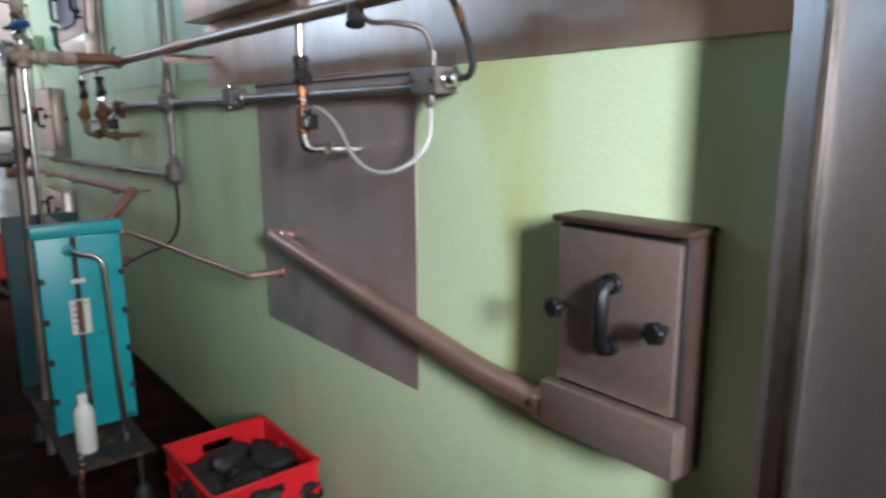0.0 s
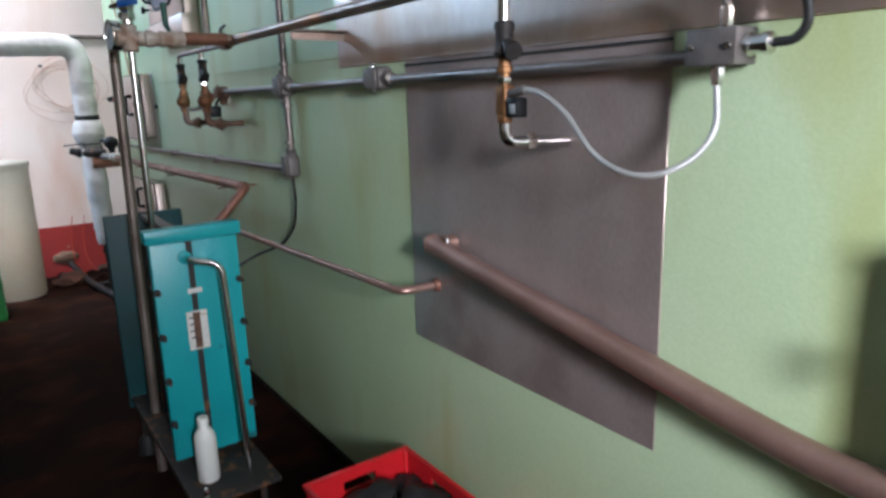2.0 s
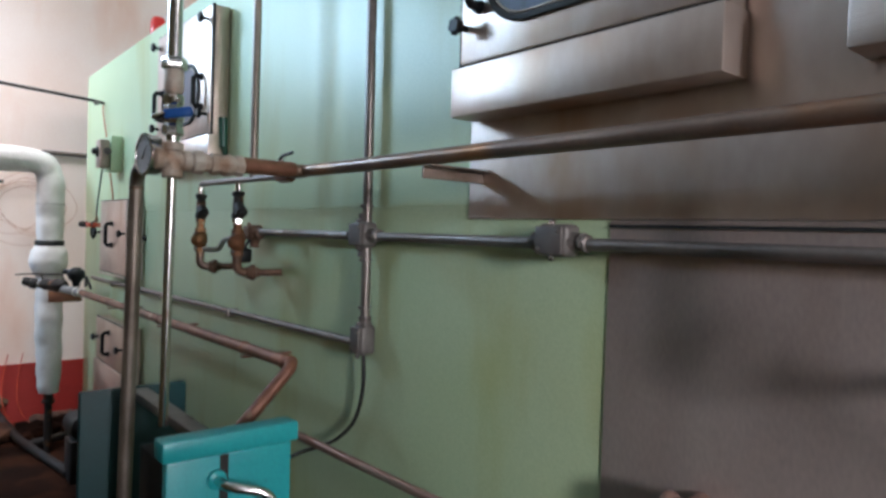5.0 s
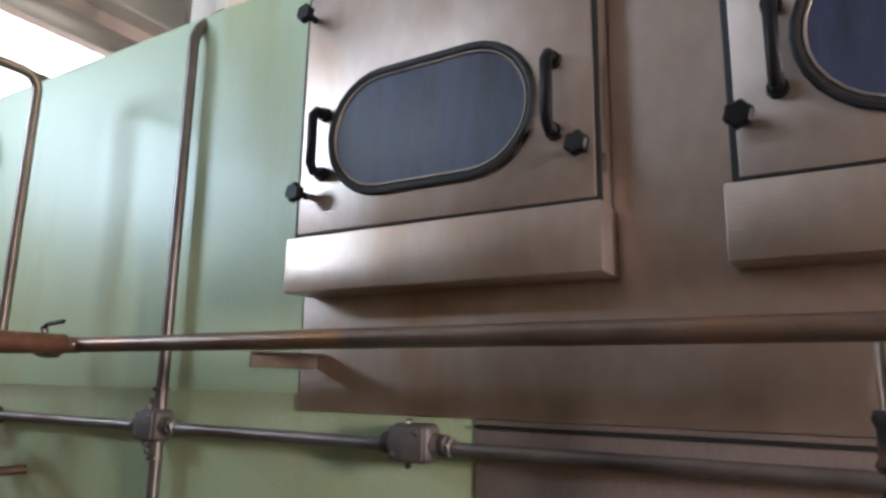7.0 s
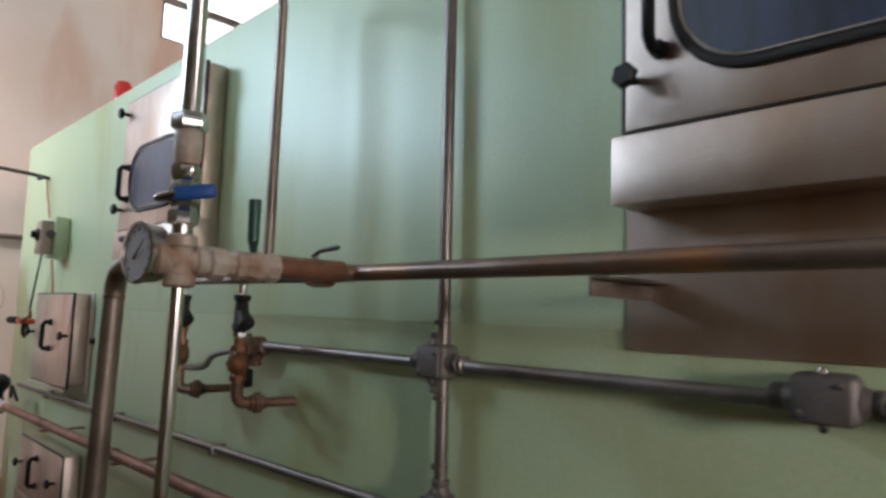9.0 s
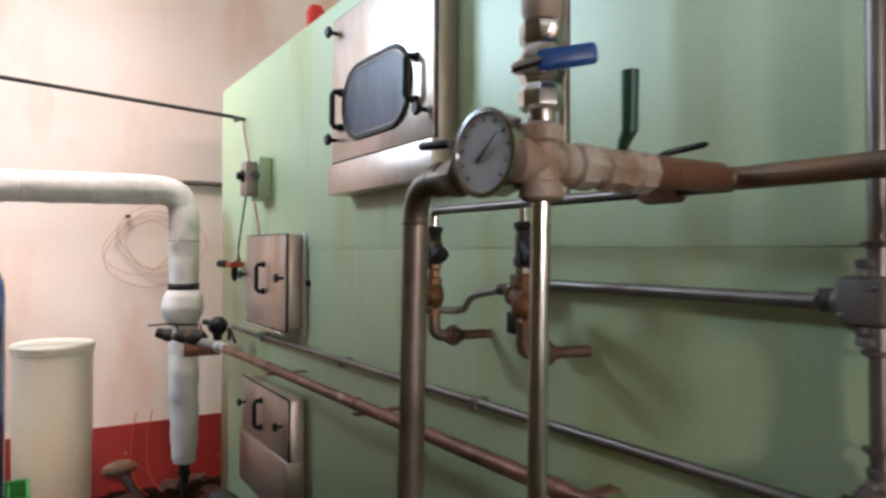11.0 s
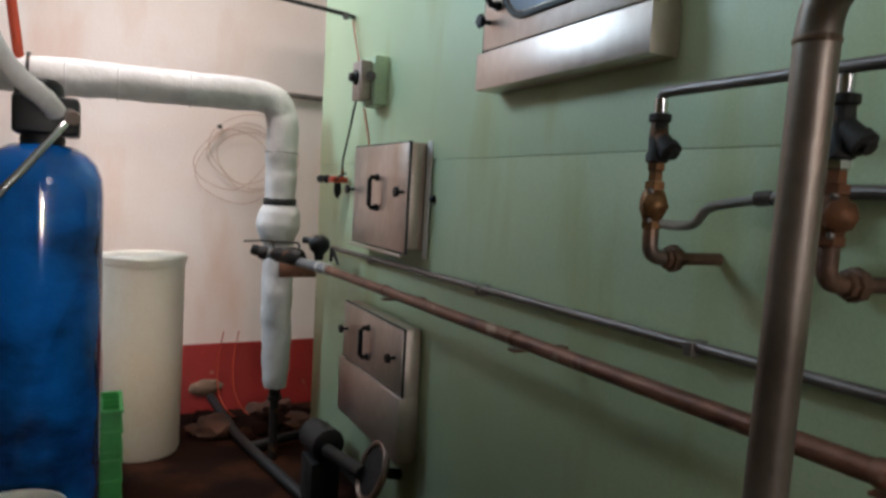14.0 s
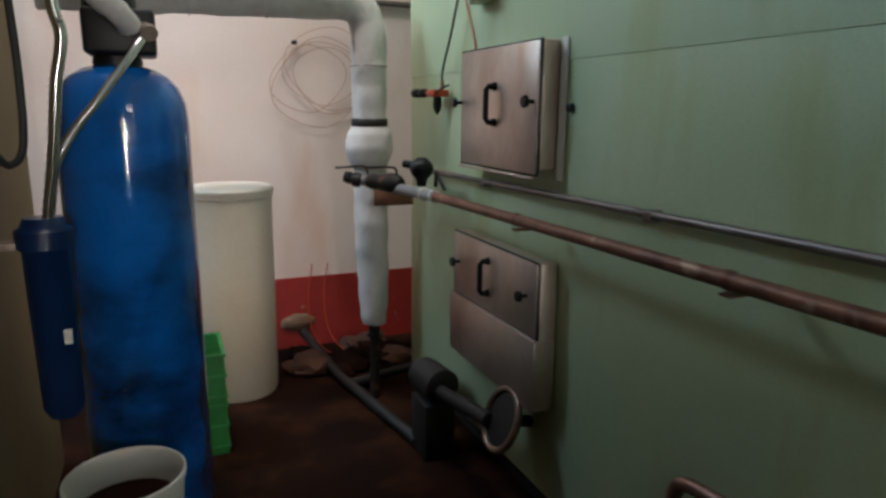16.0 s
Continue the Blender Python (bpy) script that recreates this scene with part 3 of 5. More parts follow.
def valve_drop(name, y, z0, label, extra):
    """A strainer, a brass valve and an elbow to the machine, hung from the branch pipe."""
    x = 0.905
    at = thing(name, (x, y, z0), label, "valve", "valve drops")
    body = "rustbrass" if extra else "brass"
    part("nipple", lathe((x, y, 1.755), (0, 0, -1), [(0, 0.0125), (0.05, 0.0125)], 12), "chrome", at)
    part("strainer", lathe((x, y, 1.728), (0, 0, -1), [(0, 0.016), (0.002, 0.0215), (0.014, 0.0215), (0.018, 0.0165), (0.045, 0.0185), (0.072, 0.0185), (0.078, 0.022), (0.092, 0.022), (0.095, 0.017)], 14), "iron", at)
    part("strainer_leg", lathe((x, y, 1.686), (-0.1, -1, -0.85), [(0, 0.016), (0.036, 0.0175), (0.038, 0.0205), (0.052, 0.0205), (0.055, 0.012), (0.062, 0.011)], 12), "iron", at)
    part("nut", lathe((x, y, 1.634), (0, 0, -1), [(0, 0.015), (0.002, 0.018), (0.014, 0.018), (0.016, 0.015)], 6), "chrome" if extra else body, at)
    part("union", lathe((x, y, 1.617), (0, 0, -1), [(0, 0.0145), (0.018, 0.0145), (0.020, 0.0205), (0.034, 0.0205), (0.036, 0.015)], 6), body, at)
    bm = lathe((x, y, 1.585), (0, 0, -1), [(0, 0.014), (0.008, 0.021), (0.022, 0.0255), (0.042, 0.0255), (0.056, 0.020), (0.066, 0.017)], 16)
    turn_on(bm, (x - 0.006, y - 0.004, 1.552), (-0.55, -0.85, 0), [(0, 0.021), (0.020, 0.022), (0.022, 0.025), (0.028, 0.025), (0.034, 0.017), (0.039, 0.006)], 8)
    part("valve_body", bm, body, at)
    for dy, dz in ((-0.014, 0.026), (-0.014, -0.030)):
        part("bolt", lathe((x - 0.022, y + dy, 1.553 + dz), (-0.7, -0.7, 0), [(0, 0.006), (0.005, 0.006), (0.007, 0.003)], 6), "galv", at)
    part("lower_nut", lathe((x, y, 1.522), (0, 0, -1), [(0, 0.018), (0.002, 0.021), (0.014, 0.021), (0.016, 0.017)], 6), body, at)
    part("elbow", tube([(x, y, 1.512), (x, y, 1.452), (x + 0.052, y - 0.012, 1.450)], 0.0155, 0.042, 14), "blackpipe" if not extra else "rustbox", at)
    part("nut", lathe((x + 0.030, y - 0.008, 1.450), (1, -0.22, 0), [(0, 0.017), (0.003, 0.021), (0.012, 0.021), (0.014, 0.027), (0.030, 0.027), (0.034, 0.018), (0.044, 0.017)], 8), "rustbox", at)
    part("inlet", tube([(x + 0.06, y - 0.016, 1.450), (W - 0.001, y - 0.045, 1.452)], 0.0125), "rustbox", at)
    return at


d1 = valve_drop("solenoid_drop", 3.925, 1.43, "rusty strainer and brass valve hanging from the branch pipe", 0)
d2 = valve_drop("solenoid_drop", 3.57, 1.43, "corroded brass valve with a black coil on the branch pipe", 1)
part("bypass", flex([(0.91, 3.915, 1.518), (0.935, 3.885, 1.516), (0.955, 3.865, 1.522), (0.965, 3.850, 1.548), (0.975, 3.825, 1.560), (1.0, 3.72, 1.580)], 0.0095), "braid", d1)
hexnut("bypass_nut", (0.99, 3.765, 1.573), (0.2, -1, 0.13), 0.014, 0.03, "castbox", d1)
part("side_union", lathe((0.912, 3.585, 1.563), (0.45, 0.88, 0.05), [(0, 0.018), (0.012, 0.025), (0.028, 0.025), (0.032, 0.019), (0.060, 0.018), (0.062, 0.024), (0.080, 0.024), (0.085, 0.016)], 8), "rustbrass", d2)
d3 = thing("hose_drop", (0.905, 1.55, 1.44), "brass valve drop with a steel nipple and a black strainer", "valve", "valve drops")
hx, hy = 0.905, 1.555
part("nipple", lathe((hx, hy, 1.765), (0, 0, -1), [(0, 0.012), (0.09, 0.012)], 14), "chrome", d3)
part("strainer", lathe((hx, hy, 1.682), (0, 0, -1), [(0, 0.018), (0.01, 0.021), (0.02, 0.017), (0.05, 0.018), (0.058, 0.022), (0.066, 0.018)], 14), "iron", d3)
bm = lathe((hx, hy, 1.645), (-0.2, -1, -0.6), [(0, 0.013), (0.03, 0.014), (0.032, 0.018), (0.044, 0.018)], 10)
part("strainer_leg", bm, "iron", d3)
part("union", lathe((hx, hy, 1.617), (0, 0, -1), [(0, 0.010), (0.003, 0.013), (0.018, 0.013), (0.02, 0.0165), (0.03, 0.0165), (0.032, 0.011), (0.055, 0.011)], 8), "brass", d3)
hexnut("lock_nut", (hx, hy, 1.578), (0, 0, -1), 0.0145, 0.012, "chrome", d3)
hexnut("lower_nut", (hx, hy, 1.505), (0, 0, -1), 0.0165, 0.016, "brass", d3)
bm = bx(hx - 0.014, hx + 0.014, hy - 0.016, hy + 0.015, 1.503, 1.562, 0.006, 3)
part("valve_body", bm, "brass", d3)
part("coil", bx(hx - 0.014, hx + 0.014, hy - 0.052, hy - 0.018, 1.500, 1.538, 0.004), "black", d3, "black solenoid coil")
part("coil_plug", bx(hx - 0.0155, hx - 0.006, hy - 0.047, hy - 0.030, 1.507, 1.526, 0.002), "pvc", d3)
part("hose_tail", tube([(hx, hy - 0.015, 1.545), (hx, hy - 0.06, 1.552)], 0.009), "castbox", d3)
part("elbow", tube([(hx, hy, 1.505), (hx, hy, 1.450), (hx + 0.05, hy - 0.015, 1.450)], 0.0125, 0.035), "chrome", d3)
hexnut("nut", (hx + 0.045, hy - 0.012, 1.450), (1, -0.2, 0), 0.019, 0.018, "dullpipe", d3)
part("inlet", tube([(hx + 0.06, hy - 0.018, 1.450), (W - 0.004, hy - 0.035, 1.446)], 0.012), "chrome", d3)

# cross fitting, gauge and ball valves where the supply comes down
CX, CY, CZ = 0.530, 3.085, 1.768
cross = thing("valve_cross", (CX, CY, CZ), "limescaled pipe cross with ball valves and rust streaks", "valve")
bm = bmesh.new()
turn_on(bm, (CX - 0.045, CY, CZ), (1, 0, 0), [(0, 0.021), (0.004, 0.026), (0.02, 0.026), (0.024, 0.021), (0.066, 0.021), (0.07, 0.026), (0.086, 0.026), (0.09, 0.021)], 16)
turn_on(bm, (CX, CY, CZ - 0.045), (0, 0, 1), [(0, 0.021), (0.004, 0.026), (0.02, 0.026), (0.024, 0.021), (0.066, 0.021), (0.07, 0.026), (0.086, 0.026), (0.09, 0.021)], 16)
part("cross", bm, "scale", cross)
part("union", lathe((CX + 0.045, CY, CZ), (1, 0, 0), [(0, 0.02), (0.005, 0.029), (0.03, 0.029), (0.034, 0.022), (0.05, 0.022)], 8), "scale", cross)
part("ball_valve", lathe((CX + 0.092, CY, CZ), (1, 0, 0), [(0, 0.022), (0.004, 0.028), (0.018, 0.028), (0.026, 0.024), (0.04, 0.030), (0.055, 0.030), (0.066, 0.024), (0.074, 0.028), (0.088, 0.028), (0.092, 0.022)], 8), "scale", cross)
bm = bmesh.new()
sweep(bm, [(CX + 0.135, CY, CZ + 0.025), (CX + 0.128, CY - 0.01, CZ + 0.035), (CX + 0.116, CY - 0.03, CZ + 0.045), (CX + 0.114, CY - 0.032, CZ + 0.118)], [0.006, 0.008, 0.010, 0.011], 10)
part("lever", bm, "greenlever", cross, "dark green vinyl lever")
riser = thing("supply_riser", (CX, CY, CZ), "vertical steel riser with a blue lever valve", "pipe")
part("run", tube([(CX, CY, CZ + 0.04), (CX, CY, HIGH - 0.002)], 0.0175, sides=18), "chrome", riser)
part("valve_body", lathe((CX, CY, CZ + 0.06), (0, 0, 1), [(0, 0.022), (0.004, 0.027), (0.02, 0.027), (0.03, 0.022), (0.045, 0.028), (0.06, 0.028), (0.075, 0.022), (0.082, 0.026), (0.1, 0.026), (0.104, 0.02)], 8), "chrome", riser)
hexnut("union_nut", (CX, CY, CZ + 0.225), (0, 0, 1), 0.031, 0.028, "chrome", riser)
part("union_tail", lathe((CX, CY, CZ + 0.165), (0, 0, 1), [(0, 0.02), (0.01, 0.024), (0.05, 0.024), (0.06, 0.021)], 14), "scale", riser)
part("lever_arm", tube([(CX - 0.02, CY - 0.024, CZ + 0.100), (CX - 0.055, CY - 0.012, CZ + 0.098), (CX - 0.028, CY - 0.032, CZ + 0.108)], 0.0065, 0.01, 8), "chrome", riser)
lever_turn = Matrix.Rotation(radians(-31), 3, "Z") @ Matrix.Rotation(radians(-9), 3, "Y")
part("lever", bx(CX - 0.037, CX + 0.031, CY - 0.053, CY - 0.038, CZ + 0.100, CZ + 0.124, 0.006, 3, lever_turn), "bluelever", riser, "blue vinyl lever")
fall = thing("fall_pipe", (CX, CY, 1.12), "bright steel pipe dropping to the heat exchanger", "pipe")
part("run", tube([(CX, CY, CZ - 0.04), (CX - 0.008, CY, 1.10)], 0.0115, sides=16), "chrome", fall)
drop = thing("return_pipe", (CX - 0.01, 3.36, 0), "thick dull steel pipe with an elbow and black lever valve", "pipe")
part("run", tube([(CX - 0.004, CY + 0.10, CZ), (CX - 0.008, 3.36, CZ - 0.004), (CX - 0.04, 3.36, 0.0)], 0.0195, 0.05, 18), "dullpipe", drop)
part("tail", lathe((CX, CY + 0.03, CZ), (0, 1, 0), [(0, 0.02), (0.1, 0.02)], 16), "rust", drop)
part("valve_body", lathe((CX, CY + 0.115, CZ), (0, 1, 0), [(0, 0.02), (0.004, 0.026), (0.02, 0.026), (0.028, 0.021), (0.045, 0.028), (0.07, 0.028), (0.085, 0.021), (0.09, 0.026), (0.108, 0.026), (0.112, 0.02)], 10), "bronze", drop)
part("stem", lathe((CX, CY + 0.178, CZ + 0.02), (0, 0, 1), [(0, 0.008), (0.018, 0.008), (0.02, 0.011), (0.026, 0.011)], 10), "bronze", drop)
lever("lever", (CX, CY + 0.165, CZ + 0.042), (-0.12, 0.98, 0.06), 0.095, "black", drop, 0.0085, rise=0.004)
part("weld_ring", lathe((CX - 0.009, 3.36, CZ - 0.058), (0, 0, -1), [(0, 0.0195), (0.002, 0.0208), (0.005, 0.0208), (0.007, 0.0195)], 18), "bronze", drop)
part("weld_ring", lathe((CX - 0.007, 3.306, CZ - 0.003), (0, 1, 0), [(0, 0.0195), (0.002, 0.0208), (0.005, 0.0208), (0.007, 0.0195)], 18), "bronze", drop)
part("union_nut", lathe((CX - 0.004, 3.235, CZ - 0.001), (0, 1, 0), [(0, 0.024), (0.003, 0.0285), (0.020, 0.0285), (0.023, 0.022), (0.045, 0.0215)], 8), "bronze", drop)
gauge = thing("pressure_gauge", (0.47, 3.12, 1.785), "round steel pressure gauge with a grey-white dial", "gauge")
gx, gy, gz = 0.477, 3.121, 1.779
gaxis = (-1, -0.12, 0)
part("case", lathe((gx + 0.03, gy + 0.004, gz), gaxis, [(0, 0.046), (0.004, 0.050), (0.028, 0.050), (0.030, 0.053), (0.036, 0.053), (0.037, 0.047), (0.033, 0.046)], 36), "chrome", gauge)
part("dial", lathe((gx + 0.0005, gy + 0.0004, gz), gaxis, [(0, 0.0465), (0.0035, 0.0465)], 36), "dial", gauge, "greyish white dial")
part("stem", tube([(gx + 0.03, gy + 0.004, gz), (CX - 0.04, CY + 0.004, CZ + 0.006)], 0.008), "brass", gauge)
for k in range(11):
    a = radians(225 - 27 * k)
    yy, zz = -math.cos(a), math.sin(a)
    bm = bmesh.new()
    sweep(bm, [(gx - 0.0038 - 0.12 * yy * 0.036, gy + yy * 0.036, gz + zz * 0.036), (gx - 0.0038 - 0.12 * yy * 0.042, gy + yy * 0.042, gz + zz * 0.042)], 0.0009, 4)
    part("tick", bm, "ink", gauge)
bm = bmesh.new()
sweep(bm, [(gx - 0.0055, gy + 0.012, gz - 0.010), (gx - 0.0055, gy - 0.028, gz + 0.022)], [0.0022, 0.0006], 5)
part("pointer", bm, "ink", gauge)

# ---- electrical conduit ----
def junction(y, z, label, w=0.036, h=0.034, screws=True, hubs=((0, 1, 0), (0, -1, 0)), mat="castbox"):
    """A cast conduit body with a screwed cover and a threaded hub for every conduit that enters it."""
    at = thing("junction_box", (1.02, y, z), label, "junction box", "conduit boxes")
    part("body", bx(0.994, 1.046, y - w, y + w, z - h, z + h, 0.014, 4), mat, at)
    part("cover", bx(0.986, 0.9935, y - w * 0.86, y + w * 0.86, z - h * 0.86, z + h * 0.86, 0.004, 2), mat, at)
    for s in (1, -1):
        part("screw", lathe((1.0, y, z + s * h * 0.97), (0, 0, s), [(0, 0.007), (0.006, 0.007), (0.009, 0.005)], 8), "chrome" if screws else mat, at)
        part("cover_screw", lathe((0.986, y + s * w * 0.6, z - s * h * 0.55), (-1, 0, 0), [(0, 0.0045), (0.002, 0.0045), (0.003, 0.003)], 8), "galv", at)
    for d in hubs:
        reach = w if d[1] else h
        base = (1.022, y + d[1] * (reach - 0.006), z - 0.002 + d[2] * (reach - 0.006))
        part("hub", lathe(base, d, [(0, 0.023), (0.010, 0.020), (0.018, 0.0170), (0.020, 0.0185), (0.030, 0.0185), (0.032, 0.0145)], 14), mat, at)
    return at


KX, KZ = 1.022, 1.597
junction(2.955, 1.597, "grey cast conduit junction box at a crossing", 0.036, 0.036, False, ((0, 1, 0), (0, -1, 0), (0, 0, 1), (0, 0, -1)))
junction(2.245, 1.600, "grey cast conduit junction box with bright screws", 0.040, 0.033)
jb = junction(3.695, 1.588, "corroded conduit outlet box with a black coil below", 0.030, 0.028, False, ((0, -1, 0), (0, 0, -1)), "rustbox")
part("coil", bx(0.950, 0.994, 3.645, 3.690, 1.478, 1.530, 0.008), "black", jb, "black solenoid coil")
part("coil_lead", flex([(0.975, 3.668, 1.53), (0.985, 3.67, 1.55), (1.01, 3.69, 1.565)], 0.006), "rubber", jb)
junction(2.940, 1.300, "grey conduit outlet box with a cable below", 0.026, 0.043, False, ((0, 1, 0), (0, 0, 1)))
con = thing("conduit", (KX, 2.4, KZ), "grey steel electrical conduit clipped along the machine", "conduit", "conduits")
part("run", tube([(KX, 1.20, KZ - 0.002), (KX, 3.68, KZ - 0.006)], 0.0125), "galv", con)
for y in (2.175, 2.310, 2.885, 3.022):
    part("locknut", lathe((KX, y - 0.005, KZ - 0.002), (0, 1, 0), [(0, 0.016), (0.002, 0.019), (0.008, 0.019), (0.010, 0.016)], 6), "galv", con)
con = thing("conduit", (KX, 2.95, 1.3), "vertical steel conduit bending over the machine's top", "conduit", "conduits")
part("run", tube([(KX, 2.940, 1.30), (KX, 2.955, 2.58), (1.13, 2.97, TOP + 0.055), (1.13, 2.97, TOP)], 0.0135, 0.05), "galv", con)
for z in (1.385, 1.520, 1.672):
    part("locknut", lathe((KX, 2.944 + 0.0086 * (z - 1.3) / 0.9, z), (0, 0, 1), [(0, 0.0165), (0.002, 0.0195), (0.008, 0.0195), (0.010, 0.0165)], 6), "galv", con)
con = thing("conduit", (KX, 4.5, 1.27), "long grey conduit low along the green panel", "conduit", "conduits")
part("run", tube([(KX, 2.965, 1.286), (KX, 6.25, 1.240)], 0.0115), "galv", con)
for y in (4.74, 3.9, 5.7):
    part("clip", bx(1.005, W - 0.001, y - 0.012, y + 0.012, 1.248 - 0.014 * (y - 4.2), 1.280 - 0.014 * (y - 4.2), 0.003), "galv", con)
con = thing("branch_riser", (0.905, 3.45, 1.77), "thin dull grey-brown pipe bending over the aisle", "pipe")
part("run", tube([(0.905, 3.452, 1.768), (0.905, 3.452, 2.52), (-0.621, 3.452, 2.54)], 0.0135, 0.05), "dullpipe", con)
single("cable", flex([(1.02, 2.94, 1.262), (1.025, 2.945, 1.16), (1.03, 2.99, 1.06), (1.02, 3.06, 0.99), (1.0, 3.13, 0.95), (0.94, 3.18, 0.92), (0.86, 3.20, 0.88), (0.77, 3.20, 0.83)], 0.006), "rubber", "thin black cable hanging from the conduit box", "cable", at=(1.02, 2.94, 1.25))

# hose box and hoses
hb = thing("hose_manifold", (1.01, 1.16, 1.58), "grey block manifold with steel hose fittings", "manifold")
part("block", bx(0.985, W - 0.006, 1.118, 1.206, 1.579, 1.636, 0.004), "castbox", hb)
part("fitting", lathe((1.01, 1.118, 1.608), (0, -1, 0), [(0, 0.018), (0.012, 0.018), (0.014, 0.014), (0.03, 0.014), (0.032, 0.017), (0.042, 0.017), (0.046, 0.009)], 8), "chrome", hb)
part("fitting", lathe((1.0, 1.145, 1.636), (0, 0, 1), [(0, 0.009), (0.01, 0.011), (0.03, 0.011), (0.032, 0.007)], 8), "chrome", hb)
part("fitting", lathe((1.0, 1.155, 1.579), (0, 0, -1), [(0, 0.009), (0.012, 0.011), (0.03, 0.008)], 8), "chrome", hb)
for y in (1.130, 1.194):
    part("screw", lathe((0.985, y, 1.608), (-1, 0, 0), [(0, 0.006), (0.003, 0.006), (0.005, 0.004)], 8), "chrome", hb)
hs = thing("hose", (0.95, 1.3, 1.45), "braided steel hose looping from the coil to the manifold", "hose", "hoses")
part("braid", flex([(0.905, 1.50, 1.553), (0.907, 1.455, 1.545), (0.910, 1.394, 1.508), (0.906, 1.325, 1.443), (0.905, 1.255, 1.413), (0.925, 1.20, 1.412), (0.960, 1.160, 1.440), (0.988, 1.145, 1.485), (1.0, 1.155, 1.552)], 0.0054), "braid", hs)
hs = thing("hose", (0.95, 1.25, 1.68), "thin grey hose from the pipe to the manifold", "hose", "hoses")
part("braid", flex([(0.897, 1.275, 1.752), (0.905, 1.235, 1.728), (0.93, 1.185, 1.724), (0.975, 1.150, 1.71), (1.0, 1.145, 1.666)], 0.006), "galv", hs)
part("fitting", lathe((PX, 1.285, 1.768), (-0.2, -0.3, -0.9), [(0, 0.018), (0.03, 0.02), (0.045, 0.022), (0.05, 0.012)], 10), "iron", hs)
hs = thing("hose", (1.0, 1.05, 1.7), "black hose with a brass ferrule", "hose", "hoses")
part("braid", flex([(1.01, 1.073, 1.608), (1.008, 1.040, 1.612), (1.002, 1.022, 1.64), (0.992, 1.035, 1.70), (0.975, 1.055, 1.76), (0.93, 1.065, 1.785)], 0.0072), "rubber", hs)
part("ferrule", lathe((0.990, 1.040, 1.715), (-0.25, 0.2, 0.9), [(0, 0.009), (0.03, 0.009)], 10), "brass", hs)

# drain pipe, brown pipe, rust pipe
dr = thing("drain_pipe", (1.0, 1.4, 0.95), "wide brown-stained steel drain pipe sloping along the machine", "pipe")
part("run", tube([(1.005, 1.975, 1.155), (1.005, 0.985, 0.987), (0.985, 0.765, 0.990)], 0.0275, 0.08, 20), "copper", dr)
part("end_cap", lathe((1.005, 1.968, 1.155), (0.0, 1, 0.17), [(0, 0.029), (0.008, 0.030), (0.012, 0.028)], 20), "copper", dr)
part("flange", lathe((1.005, 1.93, 1.163), (1, 0, 0), [(0, 0.02), (W - 1.013, 0.022)], 16), "copper", dr)
part("bolt", lathe((1.0, 1.90, 1.17), (0, 0, 1), [(0, 0.006), (0.012, 0.006), (0.015, 0.004)], 8), "chrome", dr)
part("sleeve", lathe((0.99, 0.815, 0.989), (-0.06, -1, 0.01), [(0, 0.029), (0.005, 0.033), (0.03, 0.033)], 20), "copper", dr)
bp = thing("condensate_pipe", (0.9, 2.6, 1.02), "thin brown pipe from the heat exchanger into the machine", "pipe")
part("run", tube([(0.77, 3.15, 1.032), (0.862, 3.15, 1.032), (0.935, 2.040, 1.020), (W - 0.004, 2.022, 1.022)], 0.0115, 0.03), "copper", bp)
part("rosette", lathe((W - 0.004, 2.022, 1.022), (-1, 0, 0), [(0, 0.02), (0.006, 0.019), (0.012, 0.014)], 16), "rust", bp)
rp = thing("steam_pipe", (0.89, 4.5, 1.17), "rusty steam pipe with peeling paint running low along the machine", "pipe")
part("run", tube([(0.889, 5.88, 1.172), (0.889, 3.104, 1.215), (0.72, 3.092, 1.05)], 0.0185, 0.03, 16), "rust", rp)
collar("elbow", (0.889, 3.16, 1.213), (0, -1, 0), 0.0215, 0.04, "rust", rp)
for y in (4.342, 5.2, 3.45):
    cl = thing("pipe_support", (W, y, 1.15), "small rusty pipe support welded to the machine", "bracket", "pipe supports")
    part("arm", bx(0.88, W - 0.001, y - 0.014, y + 0.014, 1.158 + (4.9 - y) * 0.017, 1.166 + (4.9 - y) * 0.017 - 0.012, 0.001, 1), "rust", cl)
    part("strap", lathe((0.889, y - 0.012, 1.177 + (5.6 - y) * 0.0155), (0, 1, 0), [(0, 0.0195), (0.003, 0.021), (0.021, 0.021), (0.024, 0.0195)], 14), "rust", cl)

# ---- plate heat exchanger and what stands by it ----
hxr = thing("heat_exchanger", (0.60, 3.1, 0.0), "teal painted plate heat exchanger on a low steel tray", "heat exchanger")
HX0, HX1, HF, HB = 0.452, 0.748, 2.83, 3.58
part("front_plate", bx(HX0, HX1, HF, HF + 0.03, 0.30, 1.09, 0.006), "teal", hxr)
part("top_flange", bx(HX0 - 0.012, HX1 + 0.012, HF - 0.012, HF + 0.05, 1.092, 1.138, 0.006), "teal", hxr)
part("rear_plate", bx(HX0 - 0.02, HX1, HB, HB + 0.03, 0.22, 1.09, 0.006), "teal_shaded", hxr, "teal rear plate coloured dark as in shade")
part("guide_bar", bx(0.575, 0.625, HF + 0.052, HB - 0.002, 1.06, 1.088, 0.005), "castbox", hxr)
part("guide_bar", bx(0.575, 0.625, HF + 0.032, HB - 0.002, 0.33, 0.36, 0.005), "iron", hxr)
